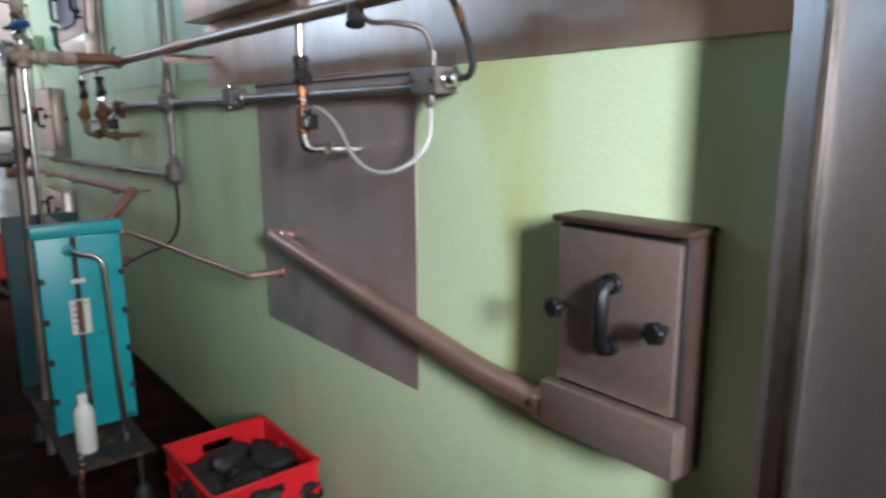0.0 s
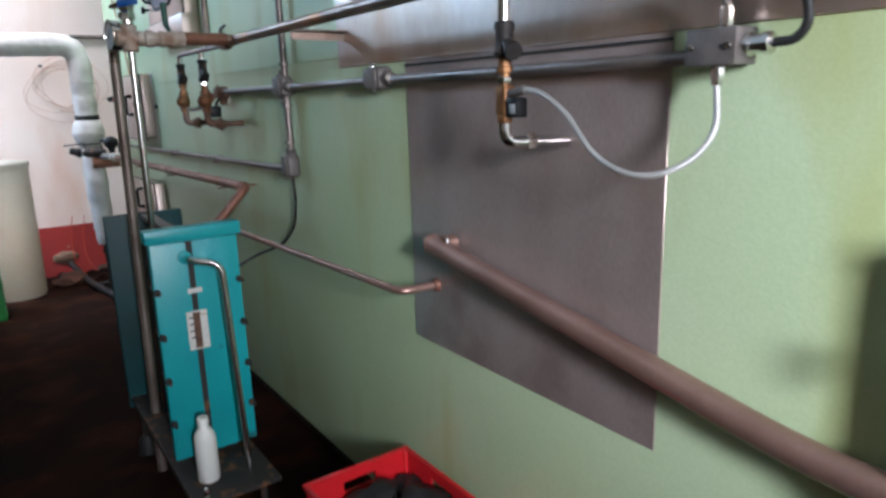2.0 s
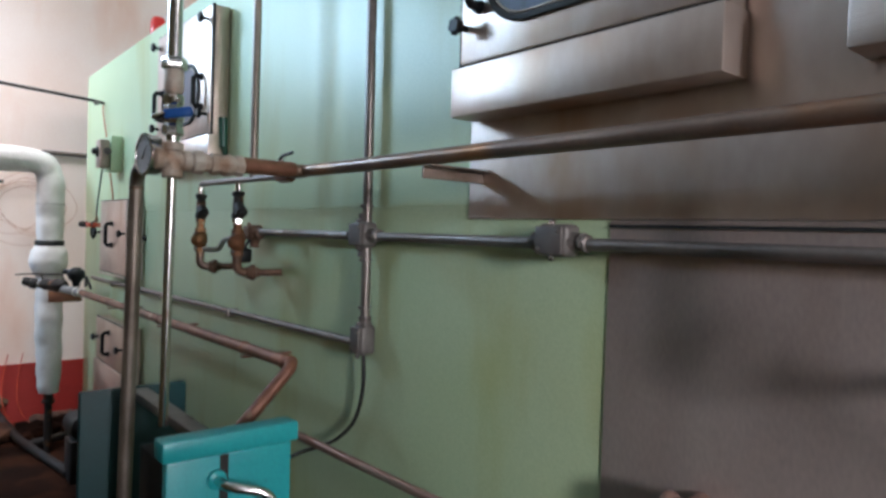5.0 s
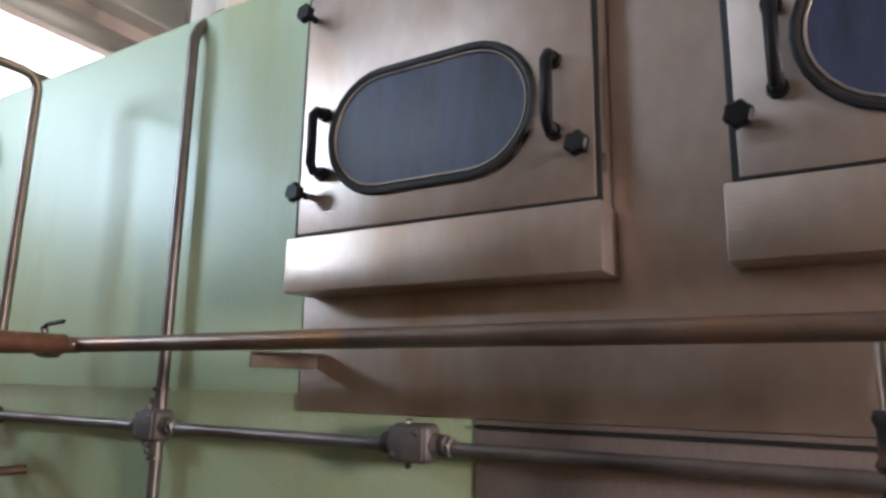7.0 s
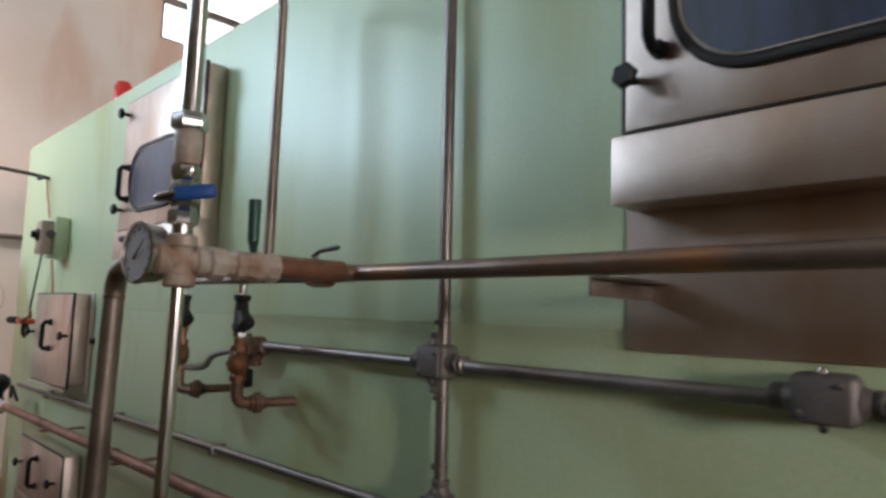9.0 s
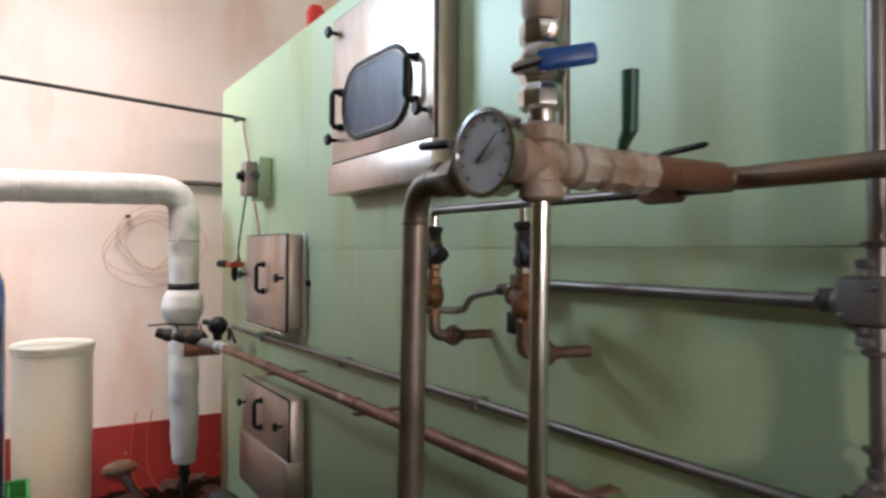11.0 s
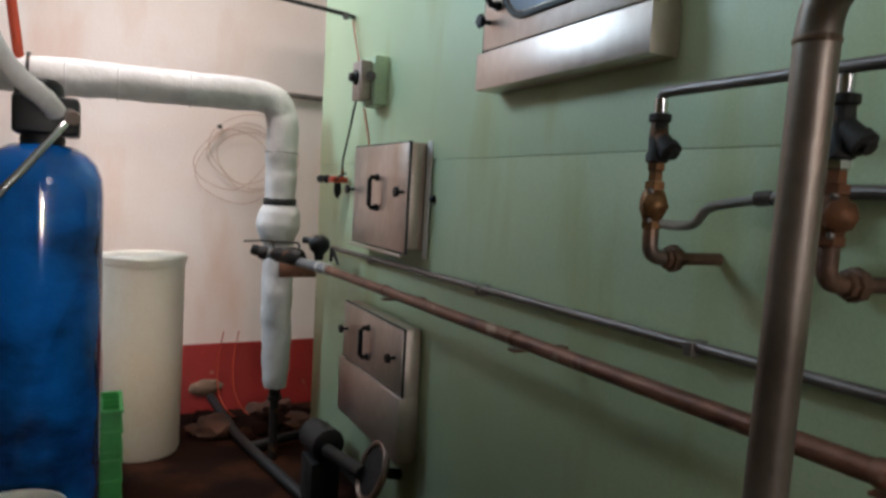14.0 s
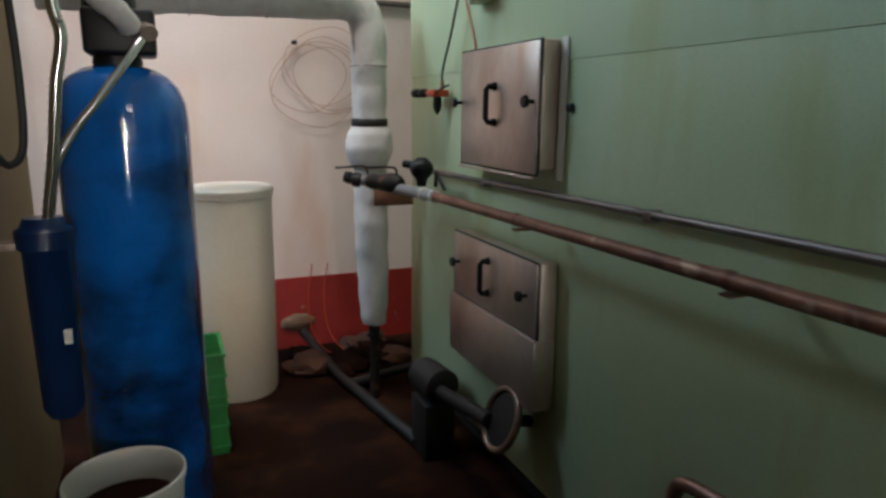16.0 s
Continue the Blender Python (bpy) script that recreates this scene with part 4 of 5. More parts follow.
for k in range(22):
    y = HF + 0.06 + k * 0.012
    part("plate", bx(HX0 + 0.035, HX1 - 0.035, y, y + 0.007, 0.37, 1.04, 0.002, 1), "iron", hxr)
for z in (0.46, 0.62, 0.78, 0.94):
    for x, s in ((HX0 - 0.004, -1), (HX1 + 0.004, 1)):
        bm = bmesh.new()
        sweep(bm, [(x - s * 0.012, HF - 0.04, z - 0.012), (x - s * 0.012, HF + 0.09, z - 0.012)], 0.006, 8)
        turn_on(bm, (x - s * 0.012, HF - 0.0005, z - 0.012), (0, -1, 0), [(0, 0.013), (0.014, 0.013)], 6)
        part("tie_bolt", bm, "iron", hxr)
part("name_plate", bx(0.545, 0.615, HF - 0.0025, HF - 0.0003, 0.70, 0.84), "paper", hxr, "stained paper label with a rust streak")
part("name_plate", bx(0.560, 0.608, HF - 0.0025, HF - 0.0003, 0.905, 0.922), "paper", hxr, "torn strip of white label")
for k in range(4):
    part("print_line", bx(0.553, 0.553 + 0.02 + 0.007 * (k % 3), HF - 0.0032, HF - 0.0026, 0.815 - 0.024 * k, 0.820 - 0.024 * k), "ink", hxr)
part("drip_stain", bx(0.570, 0.590, HF - 0.0016, HF - 0.0002, 0.842, 1.088), "iron", hxr, "dark vertical drip stain")
part("drip_stain", bx(0.568, 0.588, HF - 0.0016, HF - 0.0002, 0.302, 0.698), "iron", hxr, "dark vertical drip stain")
part("label_stain", bx(0.566, 0.590, HF - 0.0042, HF - 0.0033, 0.704, 0.836), "rustbox", hxr, "rusty stain down the label")
part("front_pipe", tube([(0.562, HF + 0.01, 1.035), (0.562, HF - 0.06, 1.035), (0.655, HF - 0.10, 1.015), (0.668, HF - 0.135, 0.272)], 0.0115, 0.04), "chrome", hxr, "bright bent steel tube")
part("port", lathe((0.562, HF, 1.035), (0, -1, 0), [(0, 0.022), (0.01, 0.022), (0.014, 0.017)], 14), "teal", hxr)
tray = part("tray", bx(0.440, 0.735, 2.56, 3.62, 0.252, 0.270, 0.003), "iron", hxr, "grimy steel tray")
for x, y in ((0.475, 2.60), (0.70, 2.66), (0.475, 3.56), (0.70, 3.56)):
    part("leg", lathe((x, y, 0.252), (0, 0, -1), [(0, 0.012), (0.17, 0.012)], 10), "iron", hxr)
    part("foot", lathe((x, y, 0.0), (0, 0, 1), [(0, 0.040), (0.05, 0.036), (0.07, 0.03), (0.085, 0.016)], 18), "rubber", hxr, "black levelling foot")
tap = thing("drain_tap", (0.475, 2.545, 0.27), "small steel drain tap at the tray's corner", "tap")
part("body", lathe((0.480, 2.563, 0.271), (0, 0, 1), [(0, 0.012), (0.02, 0.012), (0.024, 0.008), (0.04, 0.010), (0.05, 0.006)], 10), "chrome", tap)
part("spout", tube([(0.480, 2.553, 0.285), (0.472, 2.535, 0.278), (0.470, 2.532, 0.245)], 0.006, 0.01), "brass", tap)
bottle = thing("bottle", (0.527, 2.69, 0.27), "white plastic one-litre bottle standing on the tray", "bottle")
part("body", lathe((0.527, 2.70, 0.271), (0, 0, 1), [(0, 0.034), (0.004, 0.037), (0.155, 0.037), (0.172, 0.034), (0.19, 0.022), (0.198, 0.016), (0.206, 0.016)], 24), "white", bottle)
part("cap", lathe((0.527, 2.70, 0.4765), (0, 0, 1), [(0, 0.019), (0.025, 0.019), (0.028, 0.016)], 18), "white", bottle)


def crate(x0, x1, y0, y1, z0, z1, mat, label, group="", open_top=True):
    """A bottle crate: a floor, four walls with grip holes and ribs, a rim."""
    at = thing("crate", ((x0 + x1) / 2, (y0 + y1) / 2, z0), label, "crate", group)
    t = 0.006
    part("bottom", bx(x0 + t, x1 - t, y0 + t, y1 - t, z0, z0 + 0.008), mat, at)
    for name, a, b, c, d, along in (("end_wall", x0, x1, y0, y0 + t, 0), ("end_wall", x0, x1, y1 - t, y1, 0), ("side_wall", x0, x0 + t, y0 + t, y1 - t, 1), ("side_wall", x1 - t, x1, y0 + t, y1 - t, 1)):
        bm = bmesh.new()
        lo, hi = (a, b) if along == 0 else (c, d)
        m, g = (lo + hi) / 2, 0.055
        zt = z1 - 0.035
        zb = zt - 0.032
        for p, q, r, s in ((lo, hi, z0, zb), (lo, m - g, zb, zt), (m + g, hi, zb, zt), (lo, hi, zt, z1)):
            if along == 0:
                box(bm, p, q, c, d, r, s)
            else:
                box(bm, a, b, p, q, r, s)
        part(name, bm, mat, at)
    e = 0.008
    for name, zz, hh in (("rim", z1 - 0.012, z1 + 0.002), ("rib", z1 - 0.105, z1 - 0.095), ("rib", z0 + 0.03, z0 + 0.042)):
        part(name, bx(x0 - e, x1 + e, y0 - e, y0 - 0.0005, zz, hh, 0.002, 1), mat, at)
        part(name, bx(x0 - e, x1 + e, y1 + 0.0005, y1 + e, zz, hh, 0.002, 1), mat, at)
        part(name, bx(x0 - e, x0 - 0.0005, y0 - 0.0004, y1 + 0.0004, zz, hh, 0.002, 1), mat, at)
        part(name, bx(x1 + 0.0005, x1 + e, y0 - 0.0004, y1 + 0.0004, zz, hh, 0.002, 1), mat, at)
    for px in (x0 - 0.001, x1 - 0.017):
        for py in (y0 - 0.001, y1 - 0.017):
            part("corner_post", bx(px, px + 0.018, py, py + 0.018, z0 + 0.004, z1 - 0.002, 0.004), mat, at)
    return at


crate(0.672, 1.018, 1.775, 2.185, 0.0, 0.448, "red", "deep red plastic crate full of dark scrap on the floor")
random.seed(4)
for k in range(9):
    cx, cy = 0.73 + 0.115 * (k % 3) + random.uniform(-0.02, 0.02), 1.84 + 0.13 * (k // 3) + random.uniform(-0.02, 0.02)
    bm = bmesh.new()
    bmesh.ops.create_icosphere(bm, subdivisions=3, radius=1.0)
    sx, sy, sz = random.uniform(0.065, 0.09), random.uniform(0.07, 0.1), 0.06
    for v in bm.verts:
        n = noise.noise(v.co * 1.9 + Vector((k * 3.1, 0, 0)))
        v.co = Vector((v.co.x * sx, v.co.y * sy, v.co.z * sz)) * (1 + 0.45 * n) + Vector((cx, cy, 0.335 + 0.03 * (k % 2)))
    single("scrap_lump", bm, "sludge", "crumpled black plastic scrap lying in the red crate", "scrap", "scrap in the crate")
single("scrap_fill", bx(0.69, 1.0, 1.79, 2.17, 0.012, 0.29, 0.01), "sludge", "packed dark scrap filling the red crate", "scrap", kind="stuff")

# ---- lagged pipe, valves and wires at the far end ----
LX, LY = 0.827, 6.60
lag = thing("lagged_pipe", (LX, LY, 0.3), "wide pipe wrapped in white lagging cloth with a black band", "pipe")


def cloth_tube(points, radii, seed):
    bm = bmesh.new()
    pts, rr = [], []
    for (a, ra), (b, rb) in zip(zip(points, radii), list(zip(points, radii))[1:]):
        n = max(2, int((Vector(b) - Vector(a)).length / 0.016))
        for k in range(n):
            s = k / n
            pts.append(Vector(a).lerp(Vector(b), s))
            rr.append(ra + (rb - ra) * s)
    pts.append(Vector(points[-1]))
    rr.append(radii[-1])
    sweep(bm, pts, rr, 36)
    bm.normal_update()
    for v in bm.verts:
        v.co += v.normal * (0.008 * noise.noise(v.co * 9 + Vector((seed, 0, 0))) + 0.004 * noise.noise(v.co * 24) + 0.003 * noise.noise(v.co * 60))
    return bm


bend = rounded_path([(-0.55, LY, 1.985), (LX, LY, 2.02), (LX, LY, 1.475)], 0.16, 8)
part("upper_wrap", cloth_tube(bend, [0.084] * len(bend), 1.0), "cloth", lag)
part("band", lathe((LX, LY, 1.474), (0, 0, -1), [(0, 0.086), (0.004, 0.089), (0.034, 0.089), (0.038, 0.086)], 28), "rubber", lag, "black band")
part("valve_wrap", cloth_tube([(LX, LY, 1.436), (LX, LY, 1.40), (LX - 0.005, LY, 1.33), (LX - 0.005, LY, 1.275), (LX, LY, 1.225)], [0.088, 0.108, 0.118, 0.105, 0.078], 5.0), "cloth", lag)
part("lower_wrap", cloth_tube([(LX, LY, 1.224), (LX + 0.004, LY, 0.8), (LX + 0.01, LY, 0.50), (LX + 0.01, LY, 0.42)], [0.082, 0.084, 0.072, 0.06], 9.0), "cloth", lag)
part("tail", lathe((LX + 0.01, LY, 0.421), (0, 0, -1), [(0, 0.03), (0.05, 0.03), (0.055, 0.04), (0.075, 0.04), (0.08, 0.025), (0.421, 0.025)], 14), "iron", lag)
part("seam", lathe((LX, LY, 1.725), (0, 0, -1), [(0, 0.084), (0.002, 0.0885), (0.005, 0.0885), (0.007, 0.084)], 28), "castbox", lag)
for x in (0.35, 0.02, -0.2):
    part("seam", lathe((x, LY, 2.018 + (x - 0.827) * 0.0254), (1, 0, 0), [(0, 0.084), (0.002, 0.0895), (0.005, 0.0895), (0.007, 0.084)], 28), "cloth", lag)
part("clamp", lathe((-0.36, LY, 1.99), (1, 0, 0), [(0, 0.02), (0.01, 0.098), (0.022, 0.098), (0.03, 0.02)], 20), "iron", lag)

vg = thing("valve_group", (0.80, 6.2, 1.15), "dark grimy valves and grey unions ending the steam pipe", "valve")
part("union_ring", lathe((0.889, 5.885, 1.172), (0, 1, 0), [(0, 0.021), (0.003, 0.027), (0.014, 0.027), (0.017, 0.02)], 14), "white", vg)
part("grey_pipe", tube([(0.889, 5.90, 1.172), (0.875, 6.15, 1.165), (0.79, 6.40, 1.170), (0.705, 6.46, 1.20)], 0.024, 0.07), "pvc", vg)
part("union_ring", lathe((0.883, 5.985, 1.169), (-0.03, 1, -0.02), [(0, 0.026), (0.003, 0.03), (0.014, 0.03), (0.017, 0.026)], 14), "white", vg)
part("union_nut", lathe((0.735, 6.44, 1.185), (-0.85, 0.4, 0.25), [(0, 0.028), (0.008, 0.036), (0.035, 0.036), (0.045, 0.028), (0.06, 0.03), (0.085, 0.026)], 10), "iron", vg)
part("ball_valve", lathe((0.86, 6.22, 1.19), (-0.5, 0.85, 0), [(0, 0.026), (0.02, 0.04), (0.06, 0.046), (0.1, 0.04), (0.14, 0.034), (0.17, 0.04), (0.2, 0.03)], 14), "iron", vg)
part("actuator", lathe((0.885, 6.03, 1.20), (0, 0, 1), [(0, 0.02), (0.03, 0.025), (0.05, 0.045), (0.075, 0.052), (0.1, 0.045), (0.12, 0.02)], 18), "black", vg, "black round valve head")
part("actuator_arm", tube([(0.885, 6.03, 1.285), (0.83, 6.10, 1.29)], 0.016), "black", vg)
part("lever", flex([(0.765, 6.42, 1.21), (0.755, 6.425, 1.245), (0.735, 6.43, 1.255), (0.61, 6.44, 1.25)], 0.005), "iron", vg)
part("lever", flex([(0.86, 6.28, 1.22), (0.855, 6.285, 1.25), (0.84, 6.3, 1.258), (0.73, 6.33, 1.258)], 0.005), "iron", vg)
part("guard", tube([(0.93, 5.98, 1.20), (0.93, 5.98, 1.27), (0.95, 5.93, 1.19)], 0.008, 0.02), "rubber", vg)
part("pallet_shield", bx(0.80, 1.0, 6.44, 6.452, 1.06, 1.15, 0.002), "rust", vg)

reg = thing("air_regulator", (1.0, 6.15, 1.58), "red and black air regulator on the machine's corner", "regulator")
part("body", bx(0.965, W - 0.011, 6.10, 6.19, 1.575, 1.605, 0.006), "orange", reg)
part("bowl", lathe((1.0, 6.14, 1.574), (0, 0, -1), [(0, 0.018), (0.04, 0.02), (0.06, 0.014), (0.075, 0.005)], 14), "black", reg)
part("adjuster", lathe((0.985, 6.192, 1.592), (-0.1, 1, 0), [(0, 0.012), (0.05, 0.012), (0.052, 0.02), (0.075, 0.02), (0.077, 0.014), (0.11, 0.014), (0.112, 0.02), (0.15, 0.02)], 14), "black", reg)
part("fitting", lathe((1.015, 6.12, 1.606), (0, 0, 1), [(0, 0.008), (0.02, 0.01), (0.04, 0.006)], 8), "brass", reg)
part("hose", flex([(0.98, 6.10, 1.59), (0.97, 6.03, 1.605), (0.985, 5.98, 1.62)], 0.005), "rubber", reg)
sw = thing("switch_box", (1.0, 5.72, 1.91), "pale green rotary isolator box on the machine", "switch")
part("body", bx(0.985, W - 0.003, 5.665, 5.815, 1.915, 2.125, 0.006), "ltgreen", sw)
part("front", bx(0.930, 0.984, 5.690, 5.790, 1.935, 2.10, 0.005), "steel_dark", sw)
part("dial", lathe((0.93, 5.74, 2.03), (-1, 0, 0), [(0, 0.032), (0.008, 0.032), (0.012, 0.02), (0.03, 0.018), (0.032, 0.012)], 16), "black", sw)
part("gland", lathe((0.985, 5.685, 2.03), (-0.6, -1, 0), [(0, 0.012), (0.03, 0.012), (0.032, 0.02), (0.05, 0.02)], 12), "castbox", sw)
single("cable", flex([(1.04, 6.135, 2.37), (1.035, 6.09, 2.30), (1.04, 6.02, 2.15), (1.045, 5.95, 1.95), (1.045, 5.86, 1.78), (1.045, 5.86, 1.72)], 0.005), "wire", "thin brown cable down the machine's side", "cable", at=(1.04, 6.1, 2.3))
single("cable", flex([(0.99, 5.812, 1.99), (1.0, 5.87, 1.985), (1.0, 5.93, 1.95), (1.0, 6.0, 1.82), (1.01, 6.10, 1.70), (1.012, 6.12, 1.645)], 0.005), "rubber", "black cable from the isolator to the air regulator", "cable", at=(1.0, 5.9, 1.9))
cd = thing("overhead_conduit", (0.2, 6.2, 2.45), "thin black conduit crossing the aisle to the machine", "conduit")
part("run", tube([(-0.621, 6.16, 2.495), (0.985, 6.14, 2.395), (W - 0.001, 6.135, 2.385)], 0.010, 0.02), "rubber", cd)
part("elbow", lathe((1.0, 6.14, 2.40), (0.2, -0.1, -1), [(0, 0.014), (0.012, 0.017), (0.03, 0.014)], 10), "castbox", cd)
bcn = thing("beacon", (1.16, 5.35, TOP), "red warning beacon on top of the machine", "beacon")
part("base", lathe((1.15, 5.36, TOP), (0, 0, 1), [(0, 0.05), (0.03, 0.05)], 18), "black", bcn)
part("lens", lathe((1.15, 5.36, TOP + 0.031), (0, 0, 1), [(0, 0.045), (0.09, 0.043), (0.115, 0.03), (0.12, 0.01)], 18), "beacon", bcn, "red lens")

# coil of loose wire on the far wall
random.seed(7)
coil = thing("wire_coil", (0.72, FAR - 0.02, 1.75), "loose coil of thin copper-coloured wire hung on the wall", "wire")
for k in range(5):
    cx, cz, rr = 0.80 + random.uniform(-0.1, 0.16), 1.70 + random.uniform(-0.06, 0.06), random.uniform(0.2, 0.3)
    ph = random.uniform(0, 6)
    pts = [(cx + rr * (1 + 0.18 * math.sin(2 * a + ph)) * math.cos(a), FAR - 0.025 - 0.012 * (k % 3), cz + rr * 0.95 * math.sin(a)) for a in (2 * math.pi * i / 24 for i in range(24))]
    pts.append(pts[0])
    part("loop", flex(pts, 0.0017, 6, 3), "wire", coil)
part("tie", lathe((0.62, FAR - 0.03, 1.9), (1, 0, 0), [(0, 0.012), (0.03, 0.012)], 8), "rubber", coil)
single("wall_cable", flex([(1.02, FAR - 0.012, 1.75), (1.03, FAR - 0.012, 1.3), (1.02, FAR - 0.012, 0.9), (1.0, FAR - 0.03, 0.6), (1.02, FAR - 0.05, 0.45)], 0.006), "rubber", "black cable hanging down the far wall", "cable")
for dx in (0.0, 0.1):
    single("loose_wire", flex([(0.70 + dx, FAR - 0.02, 0.55), (0.66 + dx, FAR - 0.06, 0.35), (0.66 + dx, FAR - 0.15, 0.16), (0.72 + dx, FAR - 0.25, 0.05), (0.82 + dx, FAR - 0.28, 0.02), (0.9 + dx, FAR - 0.2, 0.02)], 0.0035), "orange", "thin orange hose trailing to the floor", "hose", "loose wires")
single("wall_rail", tube([(0.9, FAR - 0.03, 2.155), (2.2, FAR - 0.03, 2.155)], 0.018), "galv", "thin horizontal pipe on the far wall", "pipe")

# ---- water softener corner ----
BX, BY = -0.238, 5.85
tank = thing("filter_tank", (BX, BY, 0), "tall glossy blue fibreglass water filter tank", "tank")
prof = [(0.05, 0.19), (0.07, 0.204), (1.47, 0.204), (1.53, 0.199), (1.58, 0.180), (1.615, 0.150), (1.64, 0.11), (1.652, 0.06), (1.665, 0.055)]
part("vessel", lathe((BX, BY, 0), (0, 0, 1), prof, 48), "blue", tank)
part("base_ring", lathe((BX, BY, 0), (0, 0, 1), [(0, 0.202), (0.06, 0.199), (0.075, 0.209), (0.10, 0.2055)], 40), "black", tank)
head = part("control_head", bx(BX - 0.09, BX + 0.12, BY - 0.10, BY + 0.10, 1.68, 1.82, 0.015, 3), "black", tank, "black plastic control head")
part("neck", lathe((BX, BY, 1.64), (0, 0, 1), [(0, 0.07), (0.02, 0.075), (0.04, 0.07)], 24), "black", tank)
part("head_port", lathe((BX + 0.09, BY - 0.10, 1.76), (0.2, -1, -0.3), [(0, 0.02), (0.04, 0.02), (0.045, 0.026), (0.07, 0.024)], 12), "steel_dark", tank)
part("head_cover", lathe((BX - 0.01, BY - 0.02, 1.82), (0, 0, 1), [(0, 0.08), (0.04, 0.078), (0.06, 0.06)], 24), "black", tank)
hose = thing("braided_hose", (-0.3, 5.65, 1.4), "steel braided hose slanting across the tank", "hose", "filter hoses")
part("braid", flex([(-0.145, 5.72, 1.745), (-0.18, 5.66, 1.69), (-0.27, 5.58, 1.56), (-0.36, 5.54, 1.44), (-0.41, 5.53, 1.34), (-0.44, 5.53, 1.20)], 0.013, 12), "chrome", hose)
hose = thing("braided_hose", (-0.4, 5.45, 1.4), "ribbed flexible steel hose to the cartridge filter", "hose", "filter hoses")
pts = smooth_line([(-0.345, 5.50, 1.98), (-0.365, 5.48, 1.80), (-0.352, 5.48, 1.70), (-0.375, 5.48, 1.58), (-0.40, 5.49, 1.40), (-0.435, 5.50, 1.20)], 16)
bm = bmesh.new()
sweep(bm, pts, [0.015 + 0.0022 * (k % 2) for k in range(len(pts))], 12)
part("braid", bm, "chrome", hose)
cf = thing("cartridge_filter", (-0.47, 5.52, 0.62), "blue cartridge filter housing, coloured dark for shade, bracketed to the partition", "filter")
part("bowl", lathe((-0.45, 5.52, 0.62), (0, 0, 1), [(0, 0.04), (0.03, 0.055), (0.5, 0.062), (0.51, 0.07)], 24), "blue_shaded", cf)
part("cap", lathe((-0.45, 5.52, 1.131), (0, 0, 1), [(0, 0.075), (0.05, 0.075), (0.06, 0.06), (0.085, 0.05)], 24), "blue_shaded", cf)
part("bracket", bx(-0.619, -0.44, 5.49, 5.55, 1.13, 1.15, 0.002), "steel_dark", cf)
part("label", bx(-0.42, -0.40, 5.445, 5.462, 0.86, 0.90), "paper", cf)
elb = thing("lagged_elbow", (-0.3, 5.7, 1.9), "white lagged elbow above the filter head", "pipe")
bend = rounded_path([(-0.40, 5.62, 2.02), (-0.30, 5.62, 1.86), (-0.22, 5.66, 1.80), (-0.19, 5.72, 1.76)], 0.05, 4)
part("wrap", cloth_tube(bend, [0.036] * len(bend), 3.0), "cloth", elb)
mb = thing("meter_box", (-0.55, 5.0, 1.5), "grey plastic meter box on the partition", "box")
part("body", bx(-0.619, -0.45, 4.95, 5.07, 1.52, 1.66, 0.008), "pvc", mb)
part("cover", bx(-0.449, -0.435, 4.955, 5.065, 1.525, 1.655, 0.004), "white", mb)
part("gland", lathe((-0.45, 5.0, 1.52), (0, 0, -1), [(0, 0.014), (0.025, 0.012)], 10), "black", mb)
single("cable", flex([(-0.45, 5.0, 1.50), (-0.44, 5.0, 1.43), (-0.42, 5.02, 1.40), (-0.395, 5.04, 1.44), (-0.39, 5.05, 1.60), (-0.395, 5.05, 1.80), (-0.41, 5.06, 2.2)], 0.008), "rubber", "black cable looping below the meter box", "cable", at=(-0.4, 5.03, 1.4))
single("red_pipe", tube([(-0.619, 6.55, 2.78), (-0.42, 6.55, 2.40), (-0.38, 6.57, 2.05)], 0.022, 0.05), "orange", "red painted pipe coming down beside the lagged pipe", "pipe")

btank = thing("brine_tank", (0.20, 7.13, 0), "tall off-white plastic brine tank with a loose lid", "tank")
part("body", lathe((0.180, 6.97, 0), (0, 0, 1), [(0.0, 0.190), (0.02, 0.198), (0.5, 0.205), (1.07, 0.209), (1.075, 0.216), (1.10, 0.216)], 40), "brine", btank)
part("lid", lathe((0.180, 6.97, 1.1005), (0, 0, 1), [(0, 0.222), (0.012, 0.222), (0.025, 0.21), (0.035, 0.1), (0.036, 0.02)], 40), "brine", btank)
crate(-0.345, 0.055, 6.27, 6.57, 0.0, 0.235, "greencrate", "green plastic bottle crate standing on the floor", "green crates")
crate(-0.345, 0.055, 6.27, 6.57, 0.2375, 0.470, "greencrate", "green plastic bottle crate stacked on another", "green crates")
bm = bmesh.new()
for i in range(1, 5):
    box(bm, -0.337 + i * 0.077, -0.333 + i * 0.077, 6.278, 6.562, 0.25, 0.455)
for j in range(1, 4):
    box(bm, -0.337, 0.047, 6.27 + j * 0.075 - 0.002, 6.27 + j * 0.075 + 0.002, 0.252, 0.454)
single("crate_divider", bm, "greencrate", "green plastic bottle dividers inside the upper crate", "divider")
bk = thing("bucket", (-0.30, 5.44, 0), "white plastic bucket half full of dark liquid", "bucket")
bm = bmesh.new()
turn_on(bm, (-0.30, 5.43, 0), (0, 0, 1), [(0, 0.135), (0.412, 0.165), (0.417, 0.172), (0.437, 0.172), (0.439, 0.166), (0.41, 0.160), (0.02, 0.13)], 40)
part("body", bm, "white", bk)
part("liquid", lathe((-0.30, 5.43, 0.022), (0, 0, 1), [(0, 0.128), (0.31, 0.1525)], 40), "floor", bk, "dark murky water")

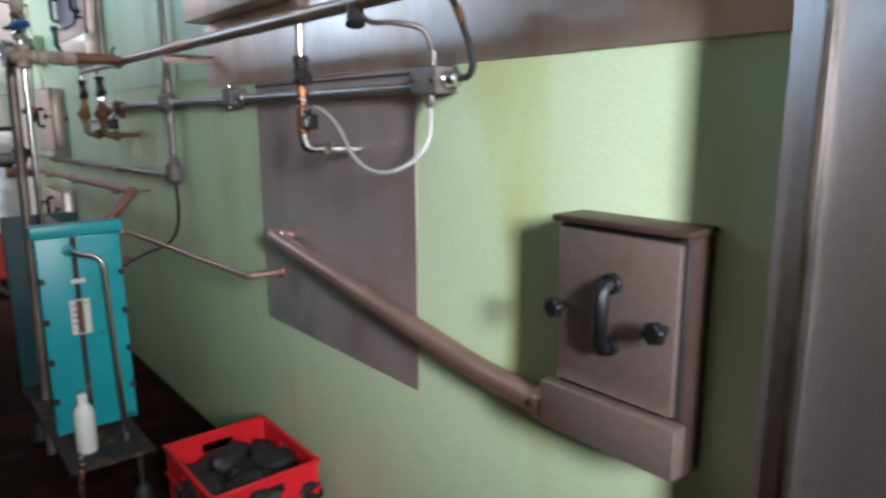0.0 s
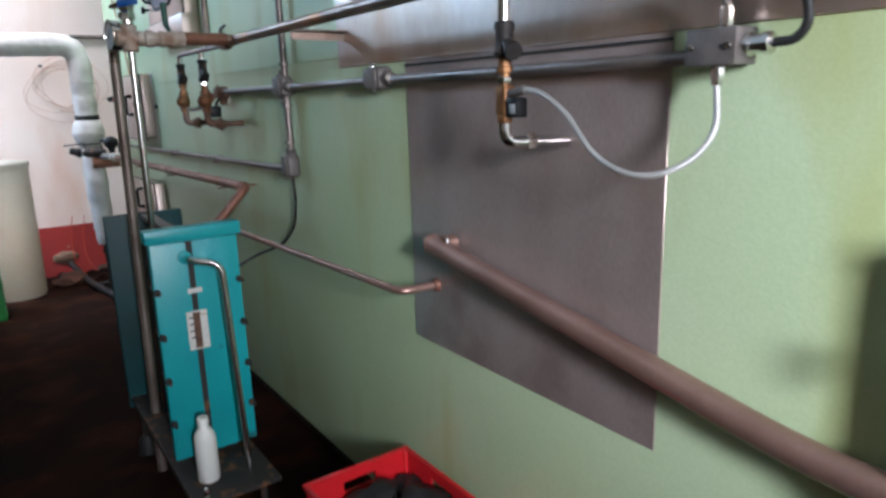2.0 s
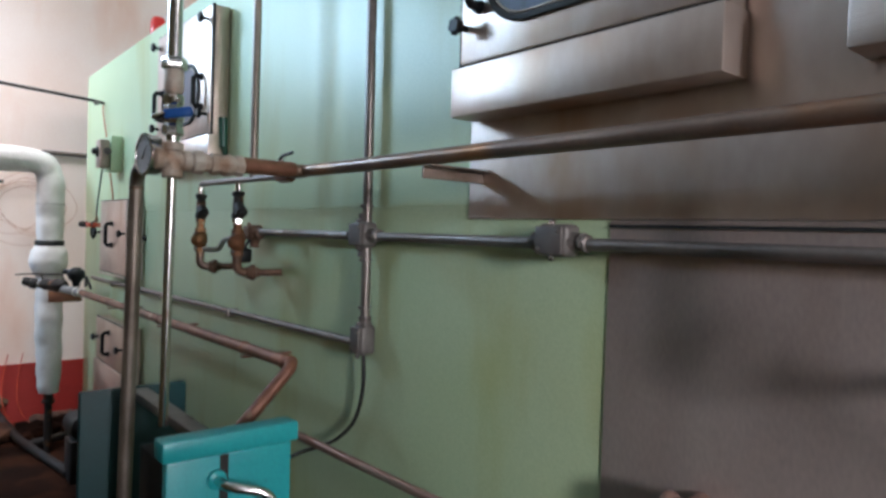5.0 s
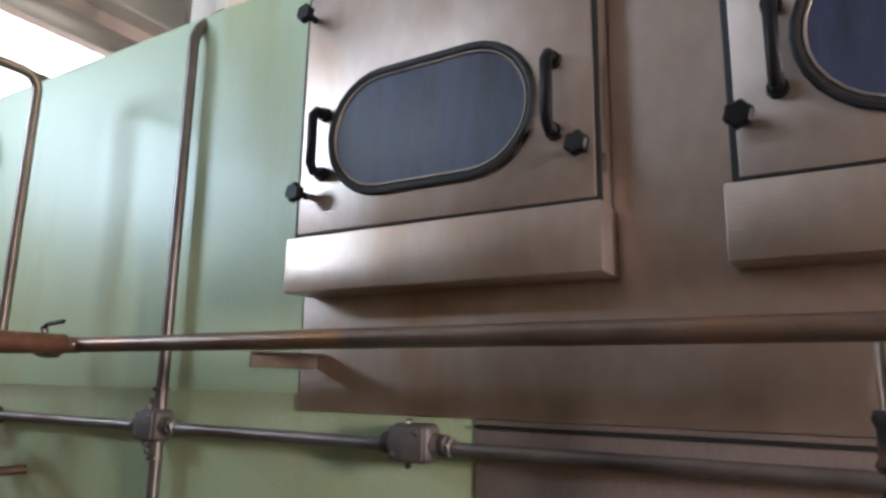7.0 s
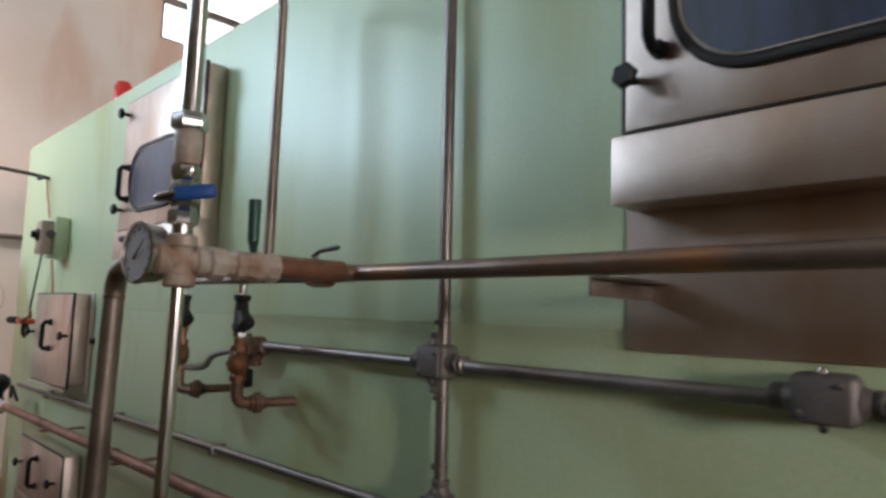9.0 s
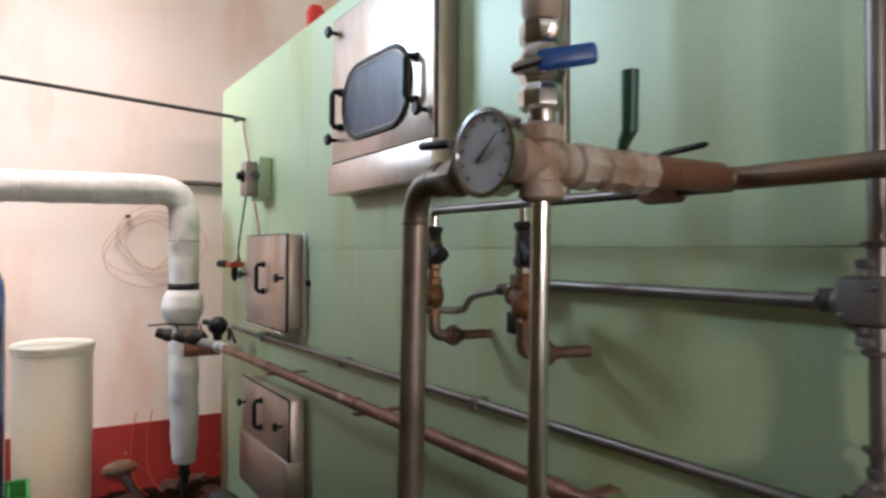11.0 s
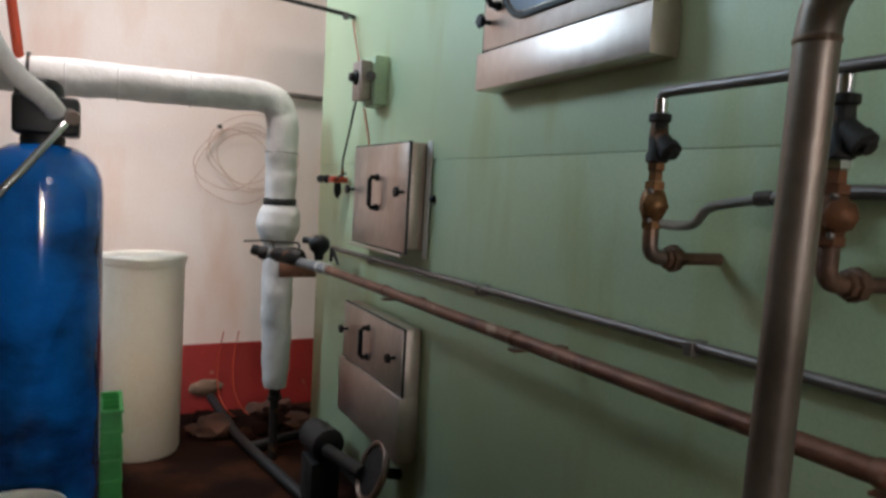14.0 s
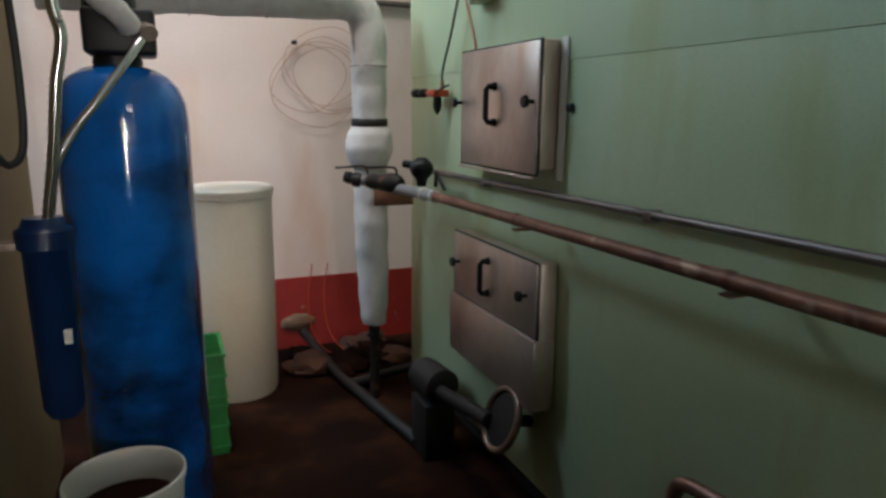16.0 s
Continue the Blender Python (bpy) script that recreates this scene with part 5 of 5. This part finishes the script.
# ---- foot of the machine and the far floor ----
mot = thing("gear_motor", (0.93, 5.9, 0.0), "dark greasy gear motor on the floor by the machine", "motor")
part("body", lathe((0.90, 6.06, 0.34), (0.1, -1, 0), [(0, 0.05), (0.01, 0.075), (0.06, 0.08), (0.2, 0.08), (0.22, 0.05)], 20), "sludge", mot)
part("foot", bx(0.84, 0.98, 5.86, 6.04, 0.0, 0.262, 0.01), "sludge", mot)
part("shaft_guard", tube([(0.905, 5.85, 0.33), (0.915, 5.40, 0.40)], 0.03), "sludge", mot)
wh = thing("hand_wheel", (0.93, 5.3, 0.42), "round dark steel hand wheel at the machine's foot", "wheel")
bm = bmesh.new()
ring = [Vector((0.93 + 0.04 * math.sin(a), 5.34 + 0.10 * math.cos(a), 0.43 + 0.105 * math.sin(a))) for a in (2 * math.pi * k / 32 for k in range(33))]
sweep(bm, ring, 0.014, 10, False)
part("rim", bm, "blackpipe", wh)
part("disc", lathe((0.925, 5.34, 0.43), (1, 0, -0.38), [(0, 0.02), (0.004, 0.098), (0.012, 0.098), (0.016, 0.03)], 28), "sludge", wh)
part("axle", tube([(0.93, 5.34, 0.43), (W - 0.001, 5.34, 0.40)], 0.022), "sludge", wh)
bt = thing("drain_loop", (0.80, 4.2, 0.5), "bent brown pipe loop standing by the machine", "pipe")
part("run", tube([(0.80, 4.36, 0.0), (0.80, 4.345, 0.785), (0.80, 4.20, 0.80), (0.84, 3.95, 0.79), (0.98, 3.9, 0.77), (W - 0.001, 3.9, 0.77)], 0.016, 0.05), "copper", bt)
random.seed(11)
for k in range(16):
    bm = bmesh.new()
    bmesh.ops.create_icosphere(bm, subdivisions=3, radius=1.0)
    r = random.uniform(0.05, 0.14)
    cx, cy = random.uniform(0.5, 1.5), random.uniform(6.95, 7.42)
    for v in bm.verts:
        n = noise.noise(v.co * 1.6 + Vector((k * 2.7, 0, 0)))
        v.co = Vector((v.co.x * r * 1.2, v.co.y * r, (v.co.z + 0.6) * r * 0.55)) * (1 + 0.4 * n) + Vector((cx, cy, 0.0))
        v.co.z = max(v.co.z, 0.0)
    single("rubble", bm, "floor" if k % 3 else "rubble", "lump of reddish brown rubble on the floor by the wall", "rubble", "rubble by the wall")
single("floor_pipe", tube([(0.62, 7.44, 0.12), (0.70, 6.9, 0.035), (0.86, 6.0, 0.03)], 0.028, 0.1), "sludge", "dark old pipe lying along the floor", "pipe", "floor pipes")
single("floor_pipe", tube([(0.72, 6.72, 0.035), (1.15, 6.80, 0.06)], 0.028), "sludge", "dark old pipe crossing the floor to the machine", "pipe", "floor pipes")
bm = bmesh.new()
bmesh.ops.create_icosphere(bm, subdivisions=3, radius=1.0)
for v in bm.verts:
    n = noise.noise(v.co * 2.0)
    v.co = Vector((0.60 + v.co.x * 0.11 * (1 + 0.3 * n), FAR - 0.006 + v.co.y * 0.03, 0.17 + v.co.z * 0.055 * (1 + 0.3 * n)))
single("mortar_patch", bm, "mortar", "lump of dirty mortar round a pipe at the wall's foot", "mortar")
